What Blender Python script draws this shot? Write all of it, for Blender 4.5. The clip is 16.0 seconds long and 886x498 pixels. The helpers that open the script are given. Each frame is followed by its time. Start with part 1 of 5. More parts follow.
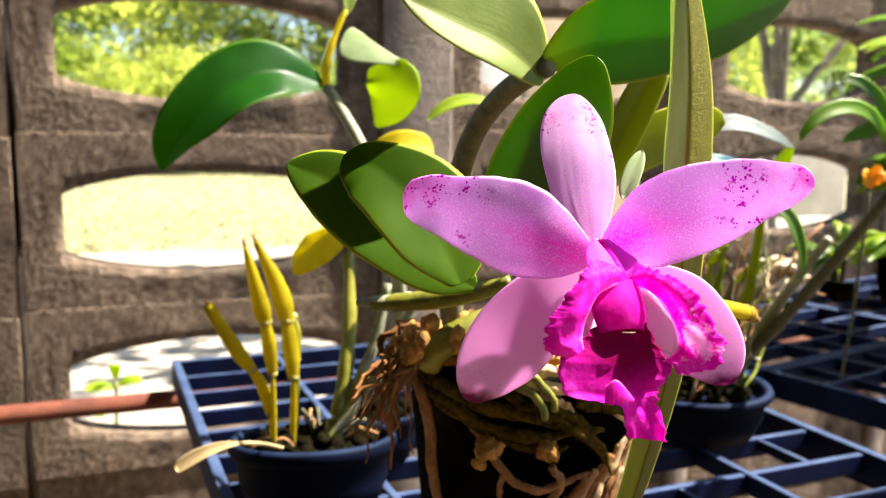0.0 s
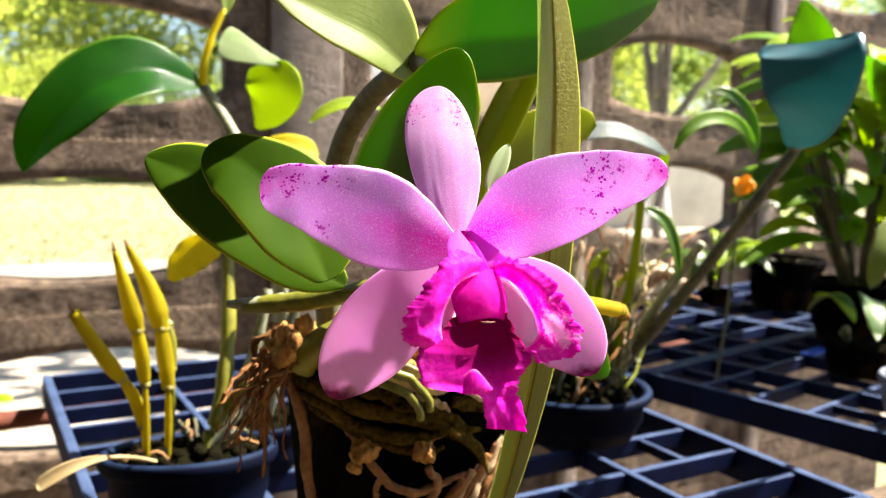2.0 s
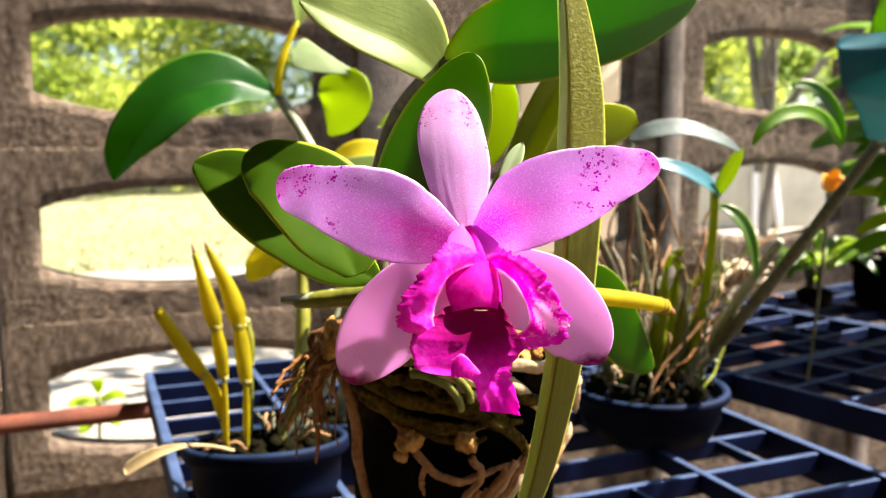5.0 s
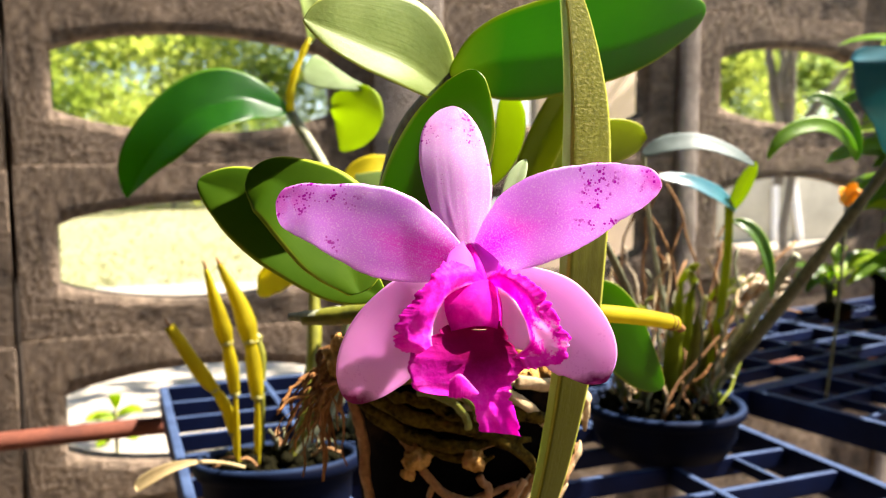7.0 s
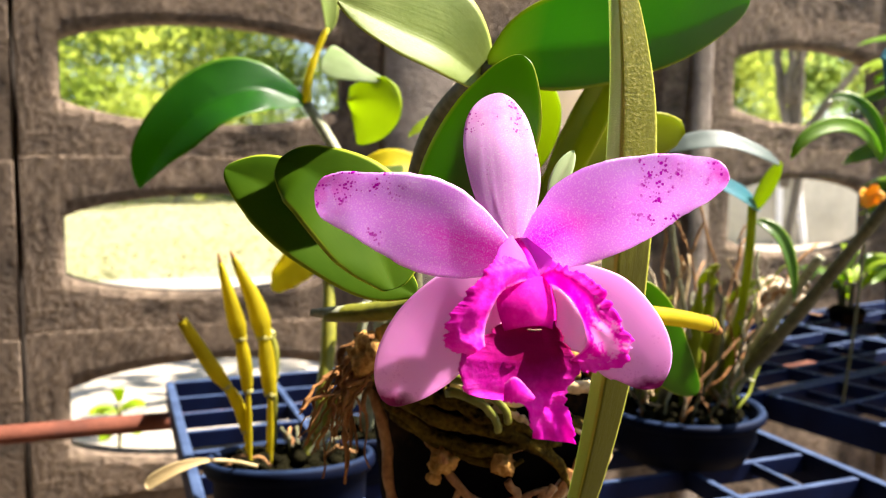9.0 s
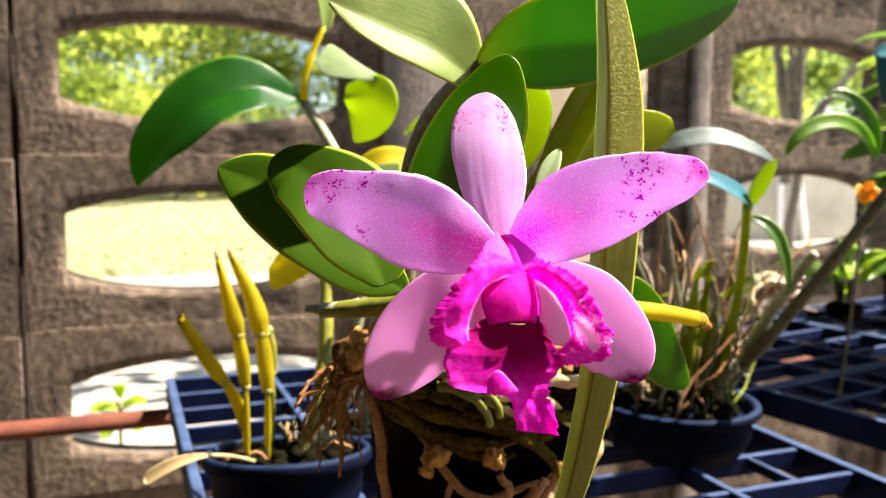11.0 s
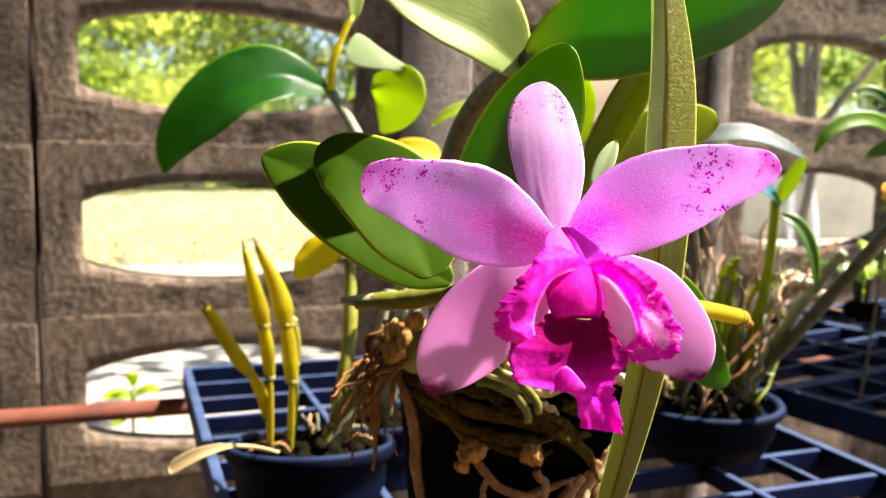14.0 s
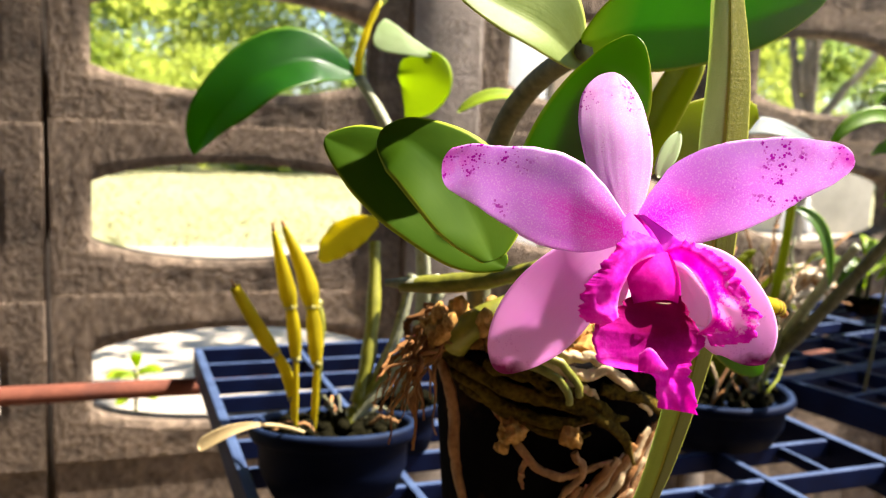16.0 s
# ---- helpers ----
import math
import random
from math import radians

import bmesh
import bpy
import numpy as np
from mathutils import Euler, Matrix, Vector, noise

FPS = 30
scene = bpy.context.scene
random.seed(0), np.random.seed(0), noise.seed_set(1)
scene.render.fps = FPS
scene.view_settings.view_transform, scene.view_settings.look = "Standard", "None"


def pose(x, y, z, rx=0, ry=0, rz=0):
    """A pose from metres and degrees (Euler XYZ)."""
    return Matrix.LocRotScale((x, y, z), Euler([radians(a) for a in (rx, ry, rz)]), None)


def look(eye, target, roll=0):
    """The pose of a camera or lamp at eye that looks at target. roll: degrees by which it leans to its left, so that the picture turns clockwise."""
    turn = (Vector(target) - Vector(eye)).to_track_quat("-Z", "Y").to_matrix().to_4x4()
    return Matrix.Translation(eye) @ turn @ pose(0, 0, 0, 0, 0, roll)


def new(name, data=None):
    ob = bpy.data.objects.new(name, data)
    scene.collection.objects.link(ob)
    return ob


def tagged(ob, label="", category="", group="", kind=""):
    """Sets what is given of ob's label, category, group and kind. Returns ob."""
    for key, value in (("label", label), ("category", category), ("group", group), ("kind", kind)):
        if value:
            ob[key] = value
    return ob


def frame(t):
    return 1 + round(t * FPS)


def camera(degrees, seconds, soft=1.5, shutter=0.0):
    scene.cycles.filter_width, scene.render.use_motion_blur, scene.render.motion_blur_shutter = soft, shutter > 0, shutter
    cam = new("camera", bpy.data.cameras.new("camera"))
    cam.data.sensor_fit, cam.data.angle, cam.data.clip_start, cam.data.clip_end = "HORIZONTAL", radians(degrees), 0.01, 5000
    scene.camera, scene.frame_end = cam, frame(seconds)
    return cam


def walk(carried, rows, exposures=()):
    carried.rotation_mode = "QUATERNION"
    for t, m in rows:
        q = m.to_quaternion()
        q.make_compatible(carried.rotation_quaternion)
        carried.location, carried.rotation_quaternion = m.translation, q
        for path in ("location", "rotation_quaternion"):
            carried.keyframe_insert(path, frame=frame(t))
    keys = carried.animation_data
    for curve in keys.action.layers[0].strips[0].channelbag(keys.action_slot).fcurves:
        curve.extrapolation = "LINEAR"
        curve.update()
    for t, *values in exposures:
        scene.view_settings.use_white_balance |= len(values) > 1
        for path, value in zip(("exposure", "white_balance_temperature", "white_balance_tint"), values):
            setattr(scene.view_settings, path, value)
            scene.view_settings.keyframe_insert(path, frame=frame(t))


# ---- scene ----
cam = camera(55.07, 16.0, soft=1.0)
PATH = [
    (0, (0.01584, -0.00125, 1.00296), (0.27100, 0.95677, 0.87224), 0.686),
    (0.5, (-0.00844, 0.01054, 0.99982), (0.25900, 0.96528, 0.86963), 0.687),
    (1, (-0.01784, 0.03093, 0.99340), (0.28351, 0.97547, 0.86293), 0.863),
    (1.5, (-0.01160, 0.02208, 0.99730), (0.35005, 0.94707, 0.88068), 2.009),
    (2, (0.02836, -0.00001, 0.99575), (0.39900, 0.92167, 0.88119), 1.303),
    (2.5, (0.04679, 0.00266, 0.98858), (0.36911, 0.94325, 0.88180), 0.697),
    (3, (0.03825, 0.00364, 0.98846), (0.31981, 0.95721, 0.88161), 0.203),
    (3.5, (0.02851, -0.00235, 0.99709), (0.31220, 0.94944, 0.88038), 0.498),
    (3.7, (0.03237, -0.01155, 0.99865), (0.31768, 0.93945, 0.87951), 0.581),
    (5.8, (0.06599, -0.02706, 0.99284), (0.30529, 0.93794, 0.88553), -0.417),
    (6, (0.06854, -0.02704, 0.99408), (0.30754, 0.93812, 0.88757), -0.452),
    (6.5, (0.06402, -0.03348, 0.99900), (0.30105, 0.93300, 0.90041), -0.517),
    (7, (0.06120, -0.02568, 0.99600), (0.29627, 0.94157, 0.90026), -0.276),
    (7.5, (0.05803, -0.01262, 0.98753), (0.29266, 0.95462, 0.89066), 0.205),
    (8, (0.06006, -0.01677, 0.99988), (0.29327, 0.95103, 0.90507), 0.172),
    (8.5, (0.04859, -0.00807, 0.99543), (0.28094, 0.95961, 0.89732), 0.283),
    (9, (0.05046, -0.00565, 0.99302), (0.28405, 0.96172, 0.89496), 0.534),
    (11.5, (0.05368, -0.01330, 0.99410), (0.28544, 0.95404, 0.89143), 0.398),
    (12, (0.04760, -0.01240, 0.99570), (0.27859, 0.95509, 0.89275), 0.617),
    (12.5, (0.05404, -0.00933, 0.99385), (0.27793, 0.95958, 0.88861), 0.477),
    (13, (0.04875, -0.01310, 0.99513), (0.27313, 0.95539, 0.88702), 0.620),
    (13.5, (0.03507, -0.02430, 1.00146), (0.25713, 0.94488, 0.89476), 0.788),
    (14, (0.03898, -0.00253, 0.99203), (0.26238, 0.96604, 0.88261), 1.247),
    (14.5, (0.03473, 0.00294, 0.98757), (0.26073, 0.97039, 0.87374), 1.722),
    (15, (0.01525, -0.01270, 0.99400), (0.24299, 0.95400, 0.87721), 2.205),
    (15.5, (0.02469, -0.01456, 0.99395), (0.25445, 0.95115, 0.87302), 2.323),
    (16, (0.00972, -0.00428, 0.99074), (0.24256, 0.96030, 0.86669), 2.497),
]
walk(cam, [(t, look(eye, target, roll)) for t, eye, target, roll in PATH])
cam.data.dof.use_dof = True
cam.data.dof.focus_distance = 0.30
cam.data.dof.aperture_fstop = 15.0

# ---- world, sun, exposure ----
SUN_DIR = Vector((0.60, 0.015, 0.80)).normalized()
world = bpy.data.worlds.new("sky")
scene.world = world
world.use_nodes = True
wn = world.node_tree.nodes
sky = wn.new("ShaderNodeTexSky")
sky.sky_type = 'NISHITA'
sky.sun_disc = False
sky.sun_elevation = math.asin(SUN_DIR.z)
sky.sun_rotation = math.atan2(SUN_DIR.x, SUN_DIR.y)
world.node_tree.links.new(sky.outputs[0], wn["Background"].inputs[0])
wn["Background"].inputs[1].default_value = 0.057
sun = new("sun", bpy.data.lights.new("sun", "SUN"))
sun.data.energy = 5.0
sun.data.angle = radians(0.6)
sun.data.color = (1.0, 0.89, 0.79)
sun.matrix_world = look(SUN_DIR * 20, (0, 0, 0))
scene.view_settings.exposure = 2.49


# ---- materials ----
class Mat:
    """A node material with short calls for its nodes."""

    def __init__(self, name):
        self.m = bpy.data.materials.new(name)
        self.m.use_nodes = True
        self.t = self.m.node_tree
        self.n = self.t.nodes
        self.p = self.n["Principled BSDF"]
        self.out = self.n["Material Output"]

    def node(self, kind, **sets):
        node = self.n.new(kind)
        for key, value in sets.items():
            if key in node.inputs:
                node.inputs[key].default_value = value
        return node

    def link(self, a, b):
        self.t.links.new(a, b)

    def coords(self):
        return self.n.new("ShaderNodeTexCoord").outputs["Object"]

    def noise(self, scale, detail=4.0, rough=0.55, vec=None):
        node = self.n.new("ShaderNodeTexNoise")
        node.inputs["Scale"].default_value = scale
        node.inputs["Detail"].default_value = detail
        node.inputs["Roughness"].default_value = rough
        self.link(vec or self.coords(), node.inputs["Vector"])
        return node.outputs["Fac"]

    def ramp(self, fac, stops):
        node = self.n.new("ShaderNodeValToRGB")
        el = node.color_ramp.elements
        while len(el) < len(stops):
            el.new(0.5)
        for e, (at, col) in zip(el, stops):
            e.position = at
            e.color = (*col, 1) if len(col) == 3 else col
        self.link(fac, node.inputs[0])
        return node.outputs[0]

    def attr(self, name):
        node = self.n.new("ShaderNodeAttribute")
        node.attribute_name = name
        return node.outputs["Fac"]

    def mix(self, fac, a, b, mode='MIX'):
        node = self.n.new("ShaderNodeMix")
        node.data_type = 'RGBA'
        node.blend_type = mode
        for v, s in ((fac, node.inputs[0]), (a, node.inputs[6]), (b, node.inputs[7])):
            if isinstance(v, (int, float)):
                s.default_value = v
            elif isinstance(v, tuple):
                s.default_value = (*v, 1)
            else:
                self.link(v, s)
        return node.outputs[2]

    def math(self, op, a, b=0.0):
        node = self.n.new("ShaderNodeMath")
        node.operation = op
        for v, s in ((a, node.inputs[0]), (b, node.inputs[1])):
            if isinstance(v, (int, float)):
                s.default_value = v
            else:
                self.link(v, s)
        return node.outputs[0]

    def bump(self, height, strength=0.3, distance=0.002):
        node = self.n.new("ShaderNodeBump")
        node.inputs["Strength"].default_value = strength
        node.inputs["Distance"].default_value = distance
        self.link(height, node.inputs["Height"])
        self.link(node.outputs[0], self.p.inputs["Normal"])
        return node.outputs[0]

    def base(self, col, rough=0.6, spec=0.5, metal=0.0):
        if isinstance(col, tuple):
            self.p.inputs["Base Color"].default_value = (*col, 1)
        else:
            self.link(col, self.p.inputs["Base Color"])
        self.p.inputs["Roughness"].default_value = rough
        self.p.inputs["Specular IOR Level"].default_value = spec
        self.p.inputs["Metallic"].default_value = metal

    def translucent(self, col, share):
        tr = self.n.new("ShaderNodeBsdfTranslucent")
        if isinstance(col, tuple):
            tr.inputs[0].default_value = (*col, 1)
        else:
            self.link(col, tr.inputs[0])
        mx = self.n.new("ShaderNodeMixShader")
        if isinstance(share, float):
            mx.inputs[0].default_value = share
        else:
            self.link(share, mx.inputs[0])
        self.link(self.p.outputs[0], mx.inputs[1])
        self.link(tr.outputs[0], mx.inputs[2])
        self.link(mx.outputs[0], self.out.inputs[0])


def grained(name, a, b, scale, rough, fine=0.0, bump=0.3, dist=0.002, spec=0.4, stain=None, grit=0.4, lumps=0.0):
    """Two tones of colour mixed at a large and a small scale, with relief."""
    m = Mat(name)
    big = m.noise(scale, 5, 0.6)
    small = m.noise(fine or scale * 9, 6, 0.65)
    col = m.ramp(m.math('ADD', m.math('MULTIPLY', big, 1.0 - grit), m.math('MULTIPLY', small, grit)), [(0.35, a), (0.65, b)])
    if stain:
        col = m.mix(m.ramp(m.noise(scale * 0.45, 6, 0.7), [(0.5, (0, 0, 0)), (0.68, (1, 1, 1))]), col, stain)
    m.base(col, rough, spec)
    m.bump(m.math('ADD', small, m.math('MULTIPLY', big, lumps)) if lumps else small, bump, dist)
    return m.m


def leaf_mat(name, deep, light, glow, share=0.35, rough=0.38, edge=None, spec=0.5, vein=0.5, foot=None):
    """A leaf: veins run along it, the rim is paler, light comes through."""
    m = Mat(name)
    across, along = m.attr("across"), m.attr("along")
    vec = m.n.new("ShaderNodeCombineXYZ")
    m.link(m.math('MULTIPLY', across, 26.0), vec.inputs[0])
    m.link(m.math('MULTIPLY', along, 2.5), vec.inputs[1])
    lines = m.noise(1.6, 3, 0.5, vec.outputs[0])
    blot = m.noise(28, 4, 0.6)
    col = m.ramp(m.math('ADD', m.math('MULTIPLY', lines, 0.22), m.math('MULTIPLY', blot, 0.78)), [(0.35, deep), (0.68, light)])
    rim = m.ramp(m.math('ABSOLUTE', across), [(0.90, (0, 0, 0)), (1.0, (1, 1, 1))])
    col = m.mix(rim, col, edge or light)
    if foot:
        low = m.ramp(m.math('ADD', along, m.math('MULTIPLY', m.math('SUBTRACT', blot, 0.5), 0.2)), [(0.0, (1, 1, 1)), (0.26, (0, 0, 0))])
        col, glow = m.mix(low, col, foot), m.mix(low, glow, foot)
    m.base(col, rough, spec * 0.7)
    m.bump(m.math('ADD', lines, m.math('MULTIPLY', m.noise(420, 3), 0.9)), vein * 0.5, 0.0005)
    m.translucent(m.mix(rim, glow, edge or light), share)
    return m.m


def petal_mat(name, pale, mid, deep, share=0.56, spots=0.0, tip=None):
    """A petal: pale, deeper towards the heart, veined, with dark freckles towards the tip; sparkle is painted on
    freckled ones as white grain.
    """
    m = Mat(name)
    across, along = m.attr("across"), m.attr("along")
    vec = m.n.new("ShaderNodeCombineXYZ")
    m.link(m.math('MULTIPLY', across, 16.0), vec.inputs[0])
    m.link(m.math('MULTIPLY', along, 2.0), vec.inputs[1])
    lines = m.noise(1.5, 3, 0.5, vec.outputs[0])
    heart = m.math('ADD', along, m.math('MULTIPLY', m.math('ABSOLUTE', across), 0.34))
    heart = m.math('ADD', heart, m.math('MULTIPLY', m.math('SUBTRACT', lines, 0.5), 0.16))
    col = m.ramp(heart, [(0.14, deep), (0.46, mid), (0.84, pale)])
    col = m.mix(m.ramp(lines, [(0.50, (0, 0, 0)), (0.70, (0.35, 0.35, 0.35))]), col, pale)
    col = m.mix(m.ramp(m.noise(45, 3), [(0.40, (0, 0, 0)), (0.75, (0.35, 0.35, 0.35))]), col, mid)
    if tip:
        far = m.ramp(m.math('ADD', along, m.math('MULTIPLY', m.math('SUBTRACT', m.noise(160, 3), 0.5), 0.12)), [(0.89, (0, 0, 0)), (0.96, (1, 1, 1))])
        col = m.mix(far, col, tip)
    if spots > 0.5:
        # near-white noise in the colour imitates glints of sun
        col = m.mix(m.ramp(m.noise(1900, 2, 0.7), [(0.52, (0, 0, 0)), (0.64, (0.75, 0.75, 0.75))]), col, (0.95, 0.82, 0.97))
    if spots:
        v = m.n.new("ShaderNodeTexVoronoi")
        v.inputs["Scale"].default_value = 860.0
        m.link(m.coords(), v.inputs["Vector"])
        size = m.math('MULTIPLY', m.math('SUBTRACT', m.noise(340, 1), 0.32), 1.2)
        dots = m.ramp(m.math('SUBTRACT', v.outputs["Distance"], size), [(0.02, (1, 1, 1)), (0.10, (0, 0, 0))])
        patch = m.math('ADD', m.noise(75, 3, 0.6), m.math('MULTIPLY', m.math('SUBTRACT', along, 0.72), 0.22))
        where = m.math('MULTIPLY', m.ramp(patch, [(0.50, (0, 0, 0)), (0.55, (1, 1, 1))]), m.ramp(along, [(0.36, (0, 0, 0)), (0.62, (1, 1, 1))]))
        blush = m.math('MULTIPLY', m.ramp(m.math('ADD', patch, m.math('MULTIPLY', m.math('SUBTRACT', m.noise(260, 3), 0.5), 0.4)), [(0.45, (0, 0, 0)), (0.61, (1, 1, 1))]), m.ramp(along, [(0.72, (0, 0, 0)), (0.92, (0.5, 0.5, 0.5))]))
        col = m.mix(m.math('MULTIPLY', blush, spots), col, (0.80, 0.09, 0.62))
        col = m.mix(m.math('MULTIPLY', m.math('MULTIPLY', dots, where), spots), col, (0.46, 0.001, 0.42))
    m.base(col, 0.32, 0.40)
    m.bump(m.math('ADD', m.math('MULTIPLY', lines, 0.5), m.math('MULTIPLY', m.noise(3000, 2), 1.0)), 0.25, 0.0003)
    m.translucent(col, share)
    return m.m


CONCRETE = grained("concrete", (0.056, 0.045, 0.037), (0.32, 0.240, 0.172), 9, 0.95, 70, 0.9, 0.014, 0.08, (0.032, 0.027, 0.023), 0.45, 2.0)
POST = grained("post_concrete", (0.17, 0.142, 0.120), (0.34, 0.29, 0.245), 7, 0.95, 130, 0.9, 0.006, 0.08, (0.065, 0.05, 0.04))
SOIL = grained("soil", (0.058, 0.043, 0.031), (0.165, 0.125, 0.086), 5, 0.95, 60, 0.8, 0.01, 0.05)
DRY_GROUND = grained("dry_ground", (0.22, 0.195, 0.15), (0.37, 0.33, 0.265), 1.5, 0.95, 20, 0.6, 0.01, 0.2)
GRASS_GROUND = grained("grass_ground", (0.155, 0.156, 0.070), (0.215, 0.206, 0.112), 0.5, 0.95, 9, 0.5, 0.02, 0.2, (0.255, 0.236, 0.145))
GRASS_BLADE = leaf_mat("grass_blade", (0.19, 0.195, 0.085), (0.25, 0.24, 0.125), (0.26, 0.26, 0.12), 0.5, 0.6, spec=0.1)


def sunned_top_mat(name, deep, light, lit_top, spec=0.15, rough=0.62):
    """Worn plastic with sunlight painted in: patches of paler colour on what faces up."""
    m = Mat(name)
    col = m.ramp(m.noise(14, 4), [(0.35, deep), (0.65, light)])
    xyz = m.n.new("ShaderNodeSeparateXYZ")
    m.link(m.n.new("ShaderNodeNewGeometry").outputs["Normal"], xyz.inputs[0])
    faces_up = m.math('MULTIPLY', m.ramp(xyz.outputs[2], [(0.55, (0, 0, 0)), (0.85, (1, 1, 1))]), m.ramp(m.noise(22, 5, 0.65), [(0.30, (0.35, 0.35, 0.35)), (0.62, (1, 1, 1))]))
    m.base(m.mix(faces_up, col, lit_top), rough, spec)
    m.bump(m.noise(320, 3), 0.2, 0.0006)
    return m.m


# third tone stands for sun on the upper faces
BLUE_PLASTIC = sunned_top_mat("blue_plastic", (0.0008, 0.0030, 0.019), (0.0019, 0.0075, 0.041), (0.044, 0.070, 0.136), 0.09)
POT_PLASTIC = sunned_top_mat("pot_plastic", (0.0010, 0.0018, 0.006), (0.0020, 0.0038, 0.013), (0.013, 0.024, 0.055), 0.03)
BLACK_PLASTIC = grained("black_plastic", (0.001, 0.001, 0.0012), (0.0028, 0.0026, 0.0032), 20, 0.8, 300, 0.4, 0.0012, 0.01, (0.034, 0.018, 0.006))
RUST = grained("rusty_steel", (0.075, 0.020, 0.010), (0.165, 0.050, 0.026), 18, 0.8, 200, 0.5, 0.001, 0.3, (0.07, 0.025, 0.018))
POTTING = grained("potting_moss", (0.003, 0.003, 0.0015), (0.011, 0.010, 0.004), 60, 0.95, 300, 1.0, 0.004, 0.02)
BARK = grained("bark_chips", (0.17, 0.070, 0.012), (0.66, 0.38, 0.11), 40, 0.9, 300, 1.0, 0.003, 0.1)
ROOT_TAN = grained("root_tan", (0.10, 0.042, 0.014), (0.36, 0.19, 0.07), 40, 0.85, 300, 0.6, 0.001, 0.3)
ROOT_GREEN = grained("root_olive", (0.002, 0.0014, 0.0003), (0.125, 0.084, 0.010), 60, 0.75, 240, 1.0, 0.003, 0.03, (0.004, 0.0025, 0.0008), 0.5)
ROOT_PALE = grained("root_pale", (0.22, 0.155, 0.08), (0.54, 0.40, 0.22), 40, 0.85, 300, 0.5, 0.001, 0.3)
ROOT_BLEACHED = grained("root_bleached", (0.26, 0.20, 0.13), (0.56, 0.47, 0.34), 40, 0.85, 300, 0.5, 0.001, 0.3)
HUSK = grained("dry_husk", (0.08, 0.032, 0.009), (0.28, 0.13, 0.040), 30, 0.85, 250, 0.6, 0.001, 0.15)
STRAW = grained("dry_straw", (0.09, 0.034, 0.007), (0.36, 0.18, 0.05), 45, 0.85, 260, 0.7, 0.001, 0.1)
CANE_GREEN = grained("cane_green", (0.070, 0.082, 0.005), (0.22, 0.215, 0.020), 20, 0.45, 200, 0.3, 0.0008, 0.4)
CANE_YELLOW = leaf_mat("cane_yellow", (0.17, 0.145, 0.003), (0.42, 0.345, 0.010), (0.62, 0.50, 0.010), 0.35, 0.5, spec=0.10)
CANE_RING = grained("cane_ring", (0.20, 0.18, 0.03), (0.40, 0.37, 0.13), 60, 0.7, 300, 0.4, 0.0006, 0.2)
CANE_LIME = leaf_mat("cane_lime", (0.085, 0.110, 0.005), (0.20, 0.225, 0.015), (0.36, 0.42, 0.020), 0.32, 0.5, spec=0.12)
CANE_PALE = grained("cane_pale", (0.13, 0.14, 0.075), (0.34, 0.35, 0.23), 25, 0.6, 200, 0.5, 0.001, 0.3)
CANE_WOODY = grained("cane_woody", (0.040, 0.042, 0.018), (0.13, 0.125, 0.062), 25, 0.65, 200, 0.6, 0.001, 0.3)
TREE_BARK = grained("tree_bark", (0.10, 0.085, 0.07), (0.26, 0.23, 0.19), 6, 0.95, 60, 0.9, 0.01, 0.2)
WHITE_PAINT = grained("white_paint", (0.66, 0.66, 0.68), (0.80, 0.80, 0.82), 3, 0.6, 80, 0.1, 0.001, 0.4)
BEIGE = grained("beige_plaster", (0.56, 0.43, 0.32), (0.66, 0.52, 0.40), 3, 0.8, 60, 0.2, 0.002, 0.3)
TARP_DARK = grained("dark_sheet", (0.05, 0.05, 0.045), (0.10, 0.095, 0.085), 3, 0.8, 60, 0.3, 0.002, 0.3)
FENCE = grained("fence_sheet", (0.30, 0.285, 0.23), (0.50, 0.47, 0.39), 2, 0.8, 60, 0.3, 0.002, 0.3)
BLUE_LABEL = grained("blue_label", (0.006, 0.05, 0.42), (0.012, 0.08, 0.55), 20, 0.4, 200, 0.1, 0.0005, 0.4)
GREY_PLASTIC = grained("grey_plastic", (0.10, 0.115, 0.14), (0.18, 0.20, 0.24), 20, 0.45, 200, 0.2, 0.0006, 0.3)
TARP = grained("grey_sheet", (0.30, 0.29, 0.27), (0.52, 0.50, 0.46), 4, 0.7, 80, 0.4, 0.004, 0.4)

LEAF_DARK = leaf_mat("leaf_dark", (0.004, 0.044, 0.003), (0.014, 0.085, 0.006), (0.24, 0.60, 0.008), 0.48, 0.36, (0.12, 0.24, 0.02), spec=0.35)
LEAF_MID = leaf_mat("leaf_mid", (0.030, 0.082, 0.003), (0.075, 0.150, 0.008), (0.20, 0.46, 0.008), 0.38, 0.38, (0.30, 0.36, 0.03))
LEAF_PALE = leaf_mat("leaf_pale", (0.11, 0.165, 0.022), (0.215, 0.27, 0.06), (0.40, 0.50, 0.05), 0.30, 0.50, (0.42, 0.45, 0.08), spec=0.3)
LEAF_OLIVE = leaf_mat("leaf_olive", (0.10, 0.13, 0.005), (0.22, 0.25, 0.014), (0.48, 0.56, 0.010), 0.45, 0.45, (0.50, 0.50, 0.05), vein=0.9)
LEAF_FRESH = leaf_mat("leaf_fresh", (0.030, 0.085, 0.002), (0.066, 0.145, 0.005), (0.15, 0.34, 0.003), 0.46, 0.36, (0.34, 0.40, 0.02))
LEAF_BROAD = leaf_mat("leaf_broad", (0.021, 0.056, 0.001), (0.042, 0.086, 0.002), (0.20, 0.40, 0.003), 0.18, 0.50, (0.34, 0.42, 0.03), spec=0.06, vein=0.15)
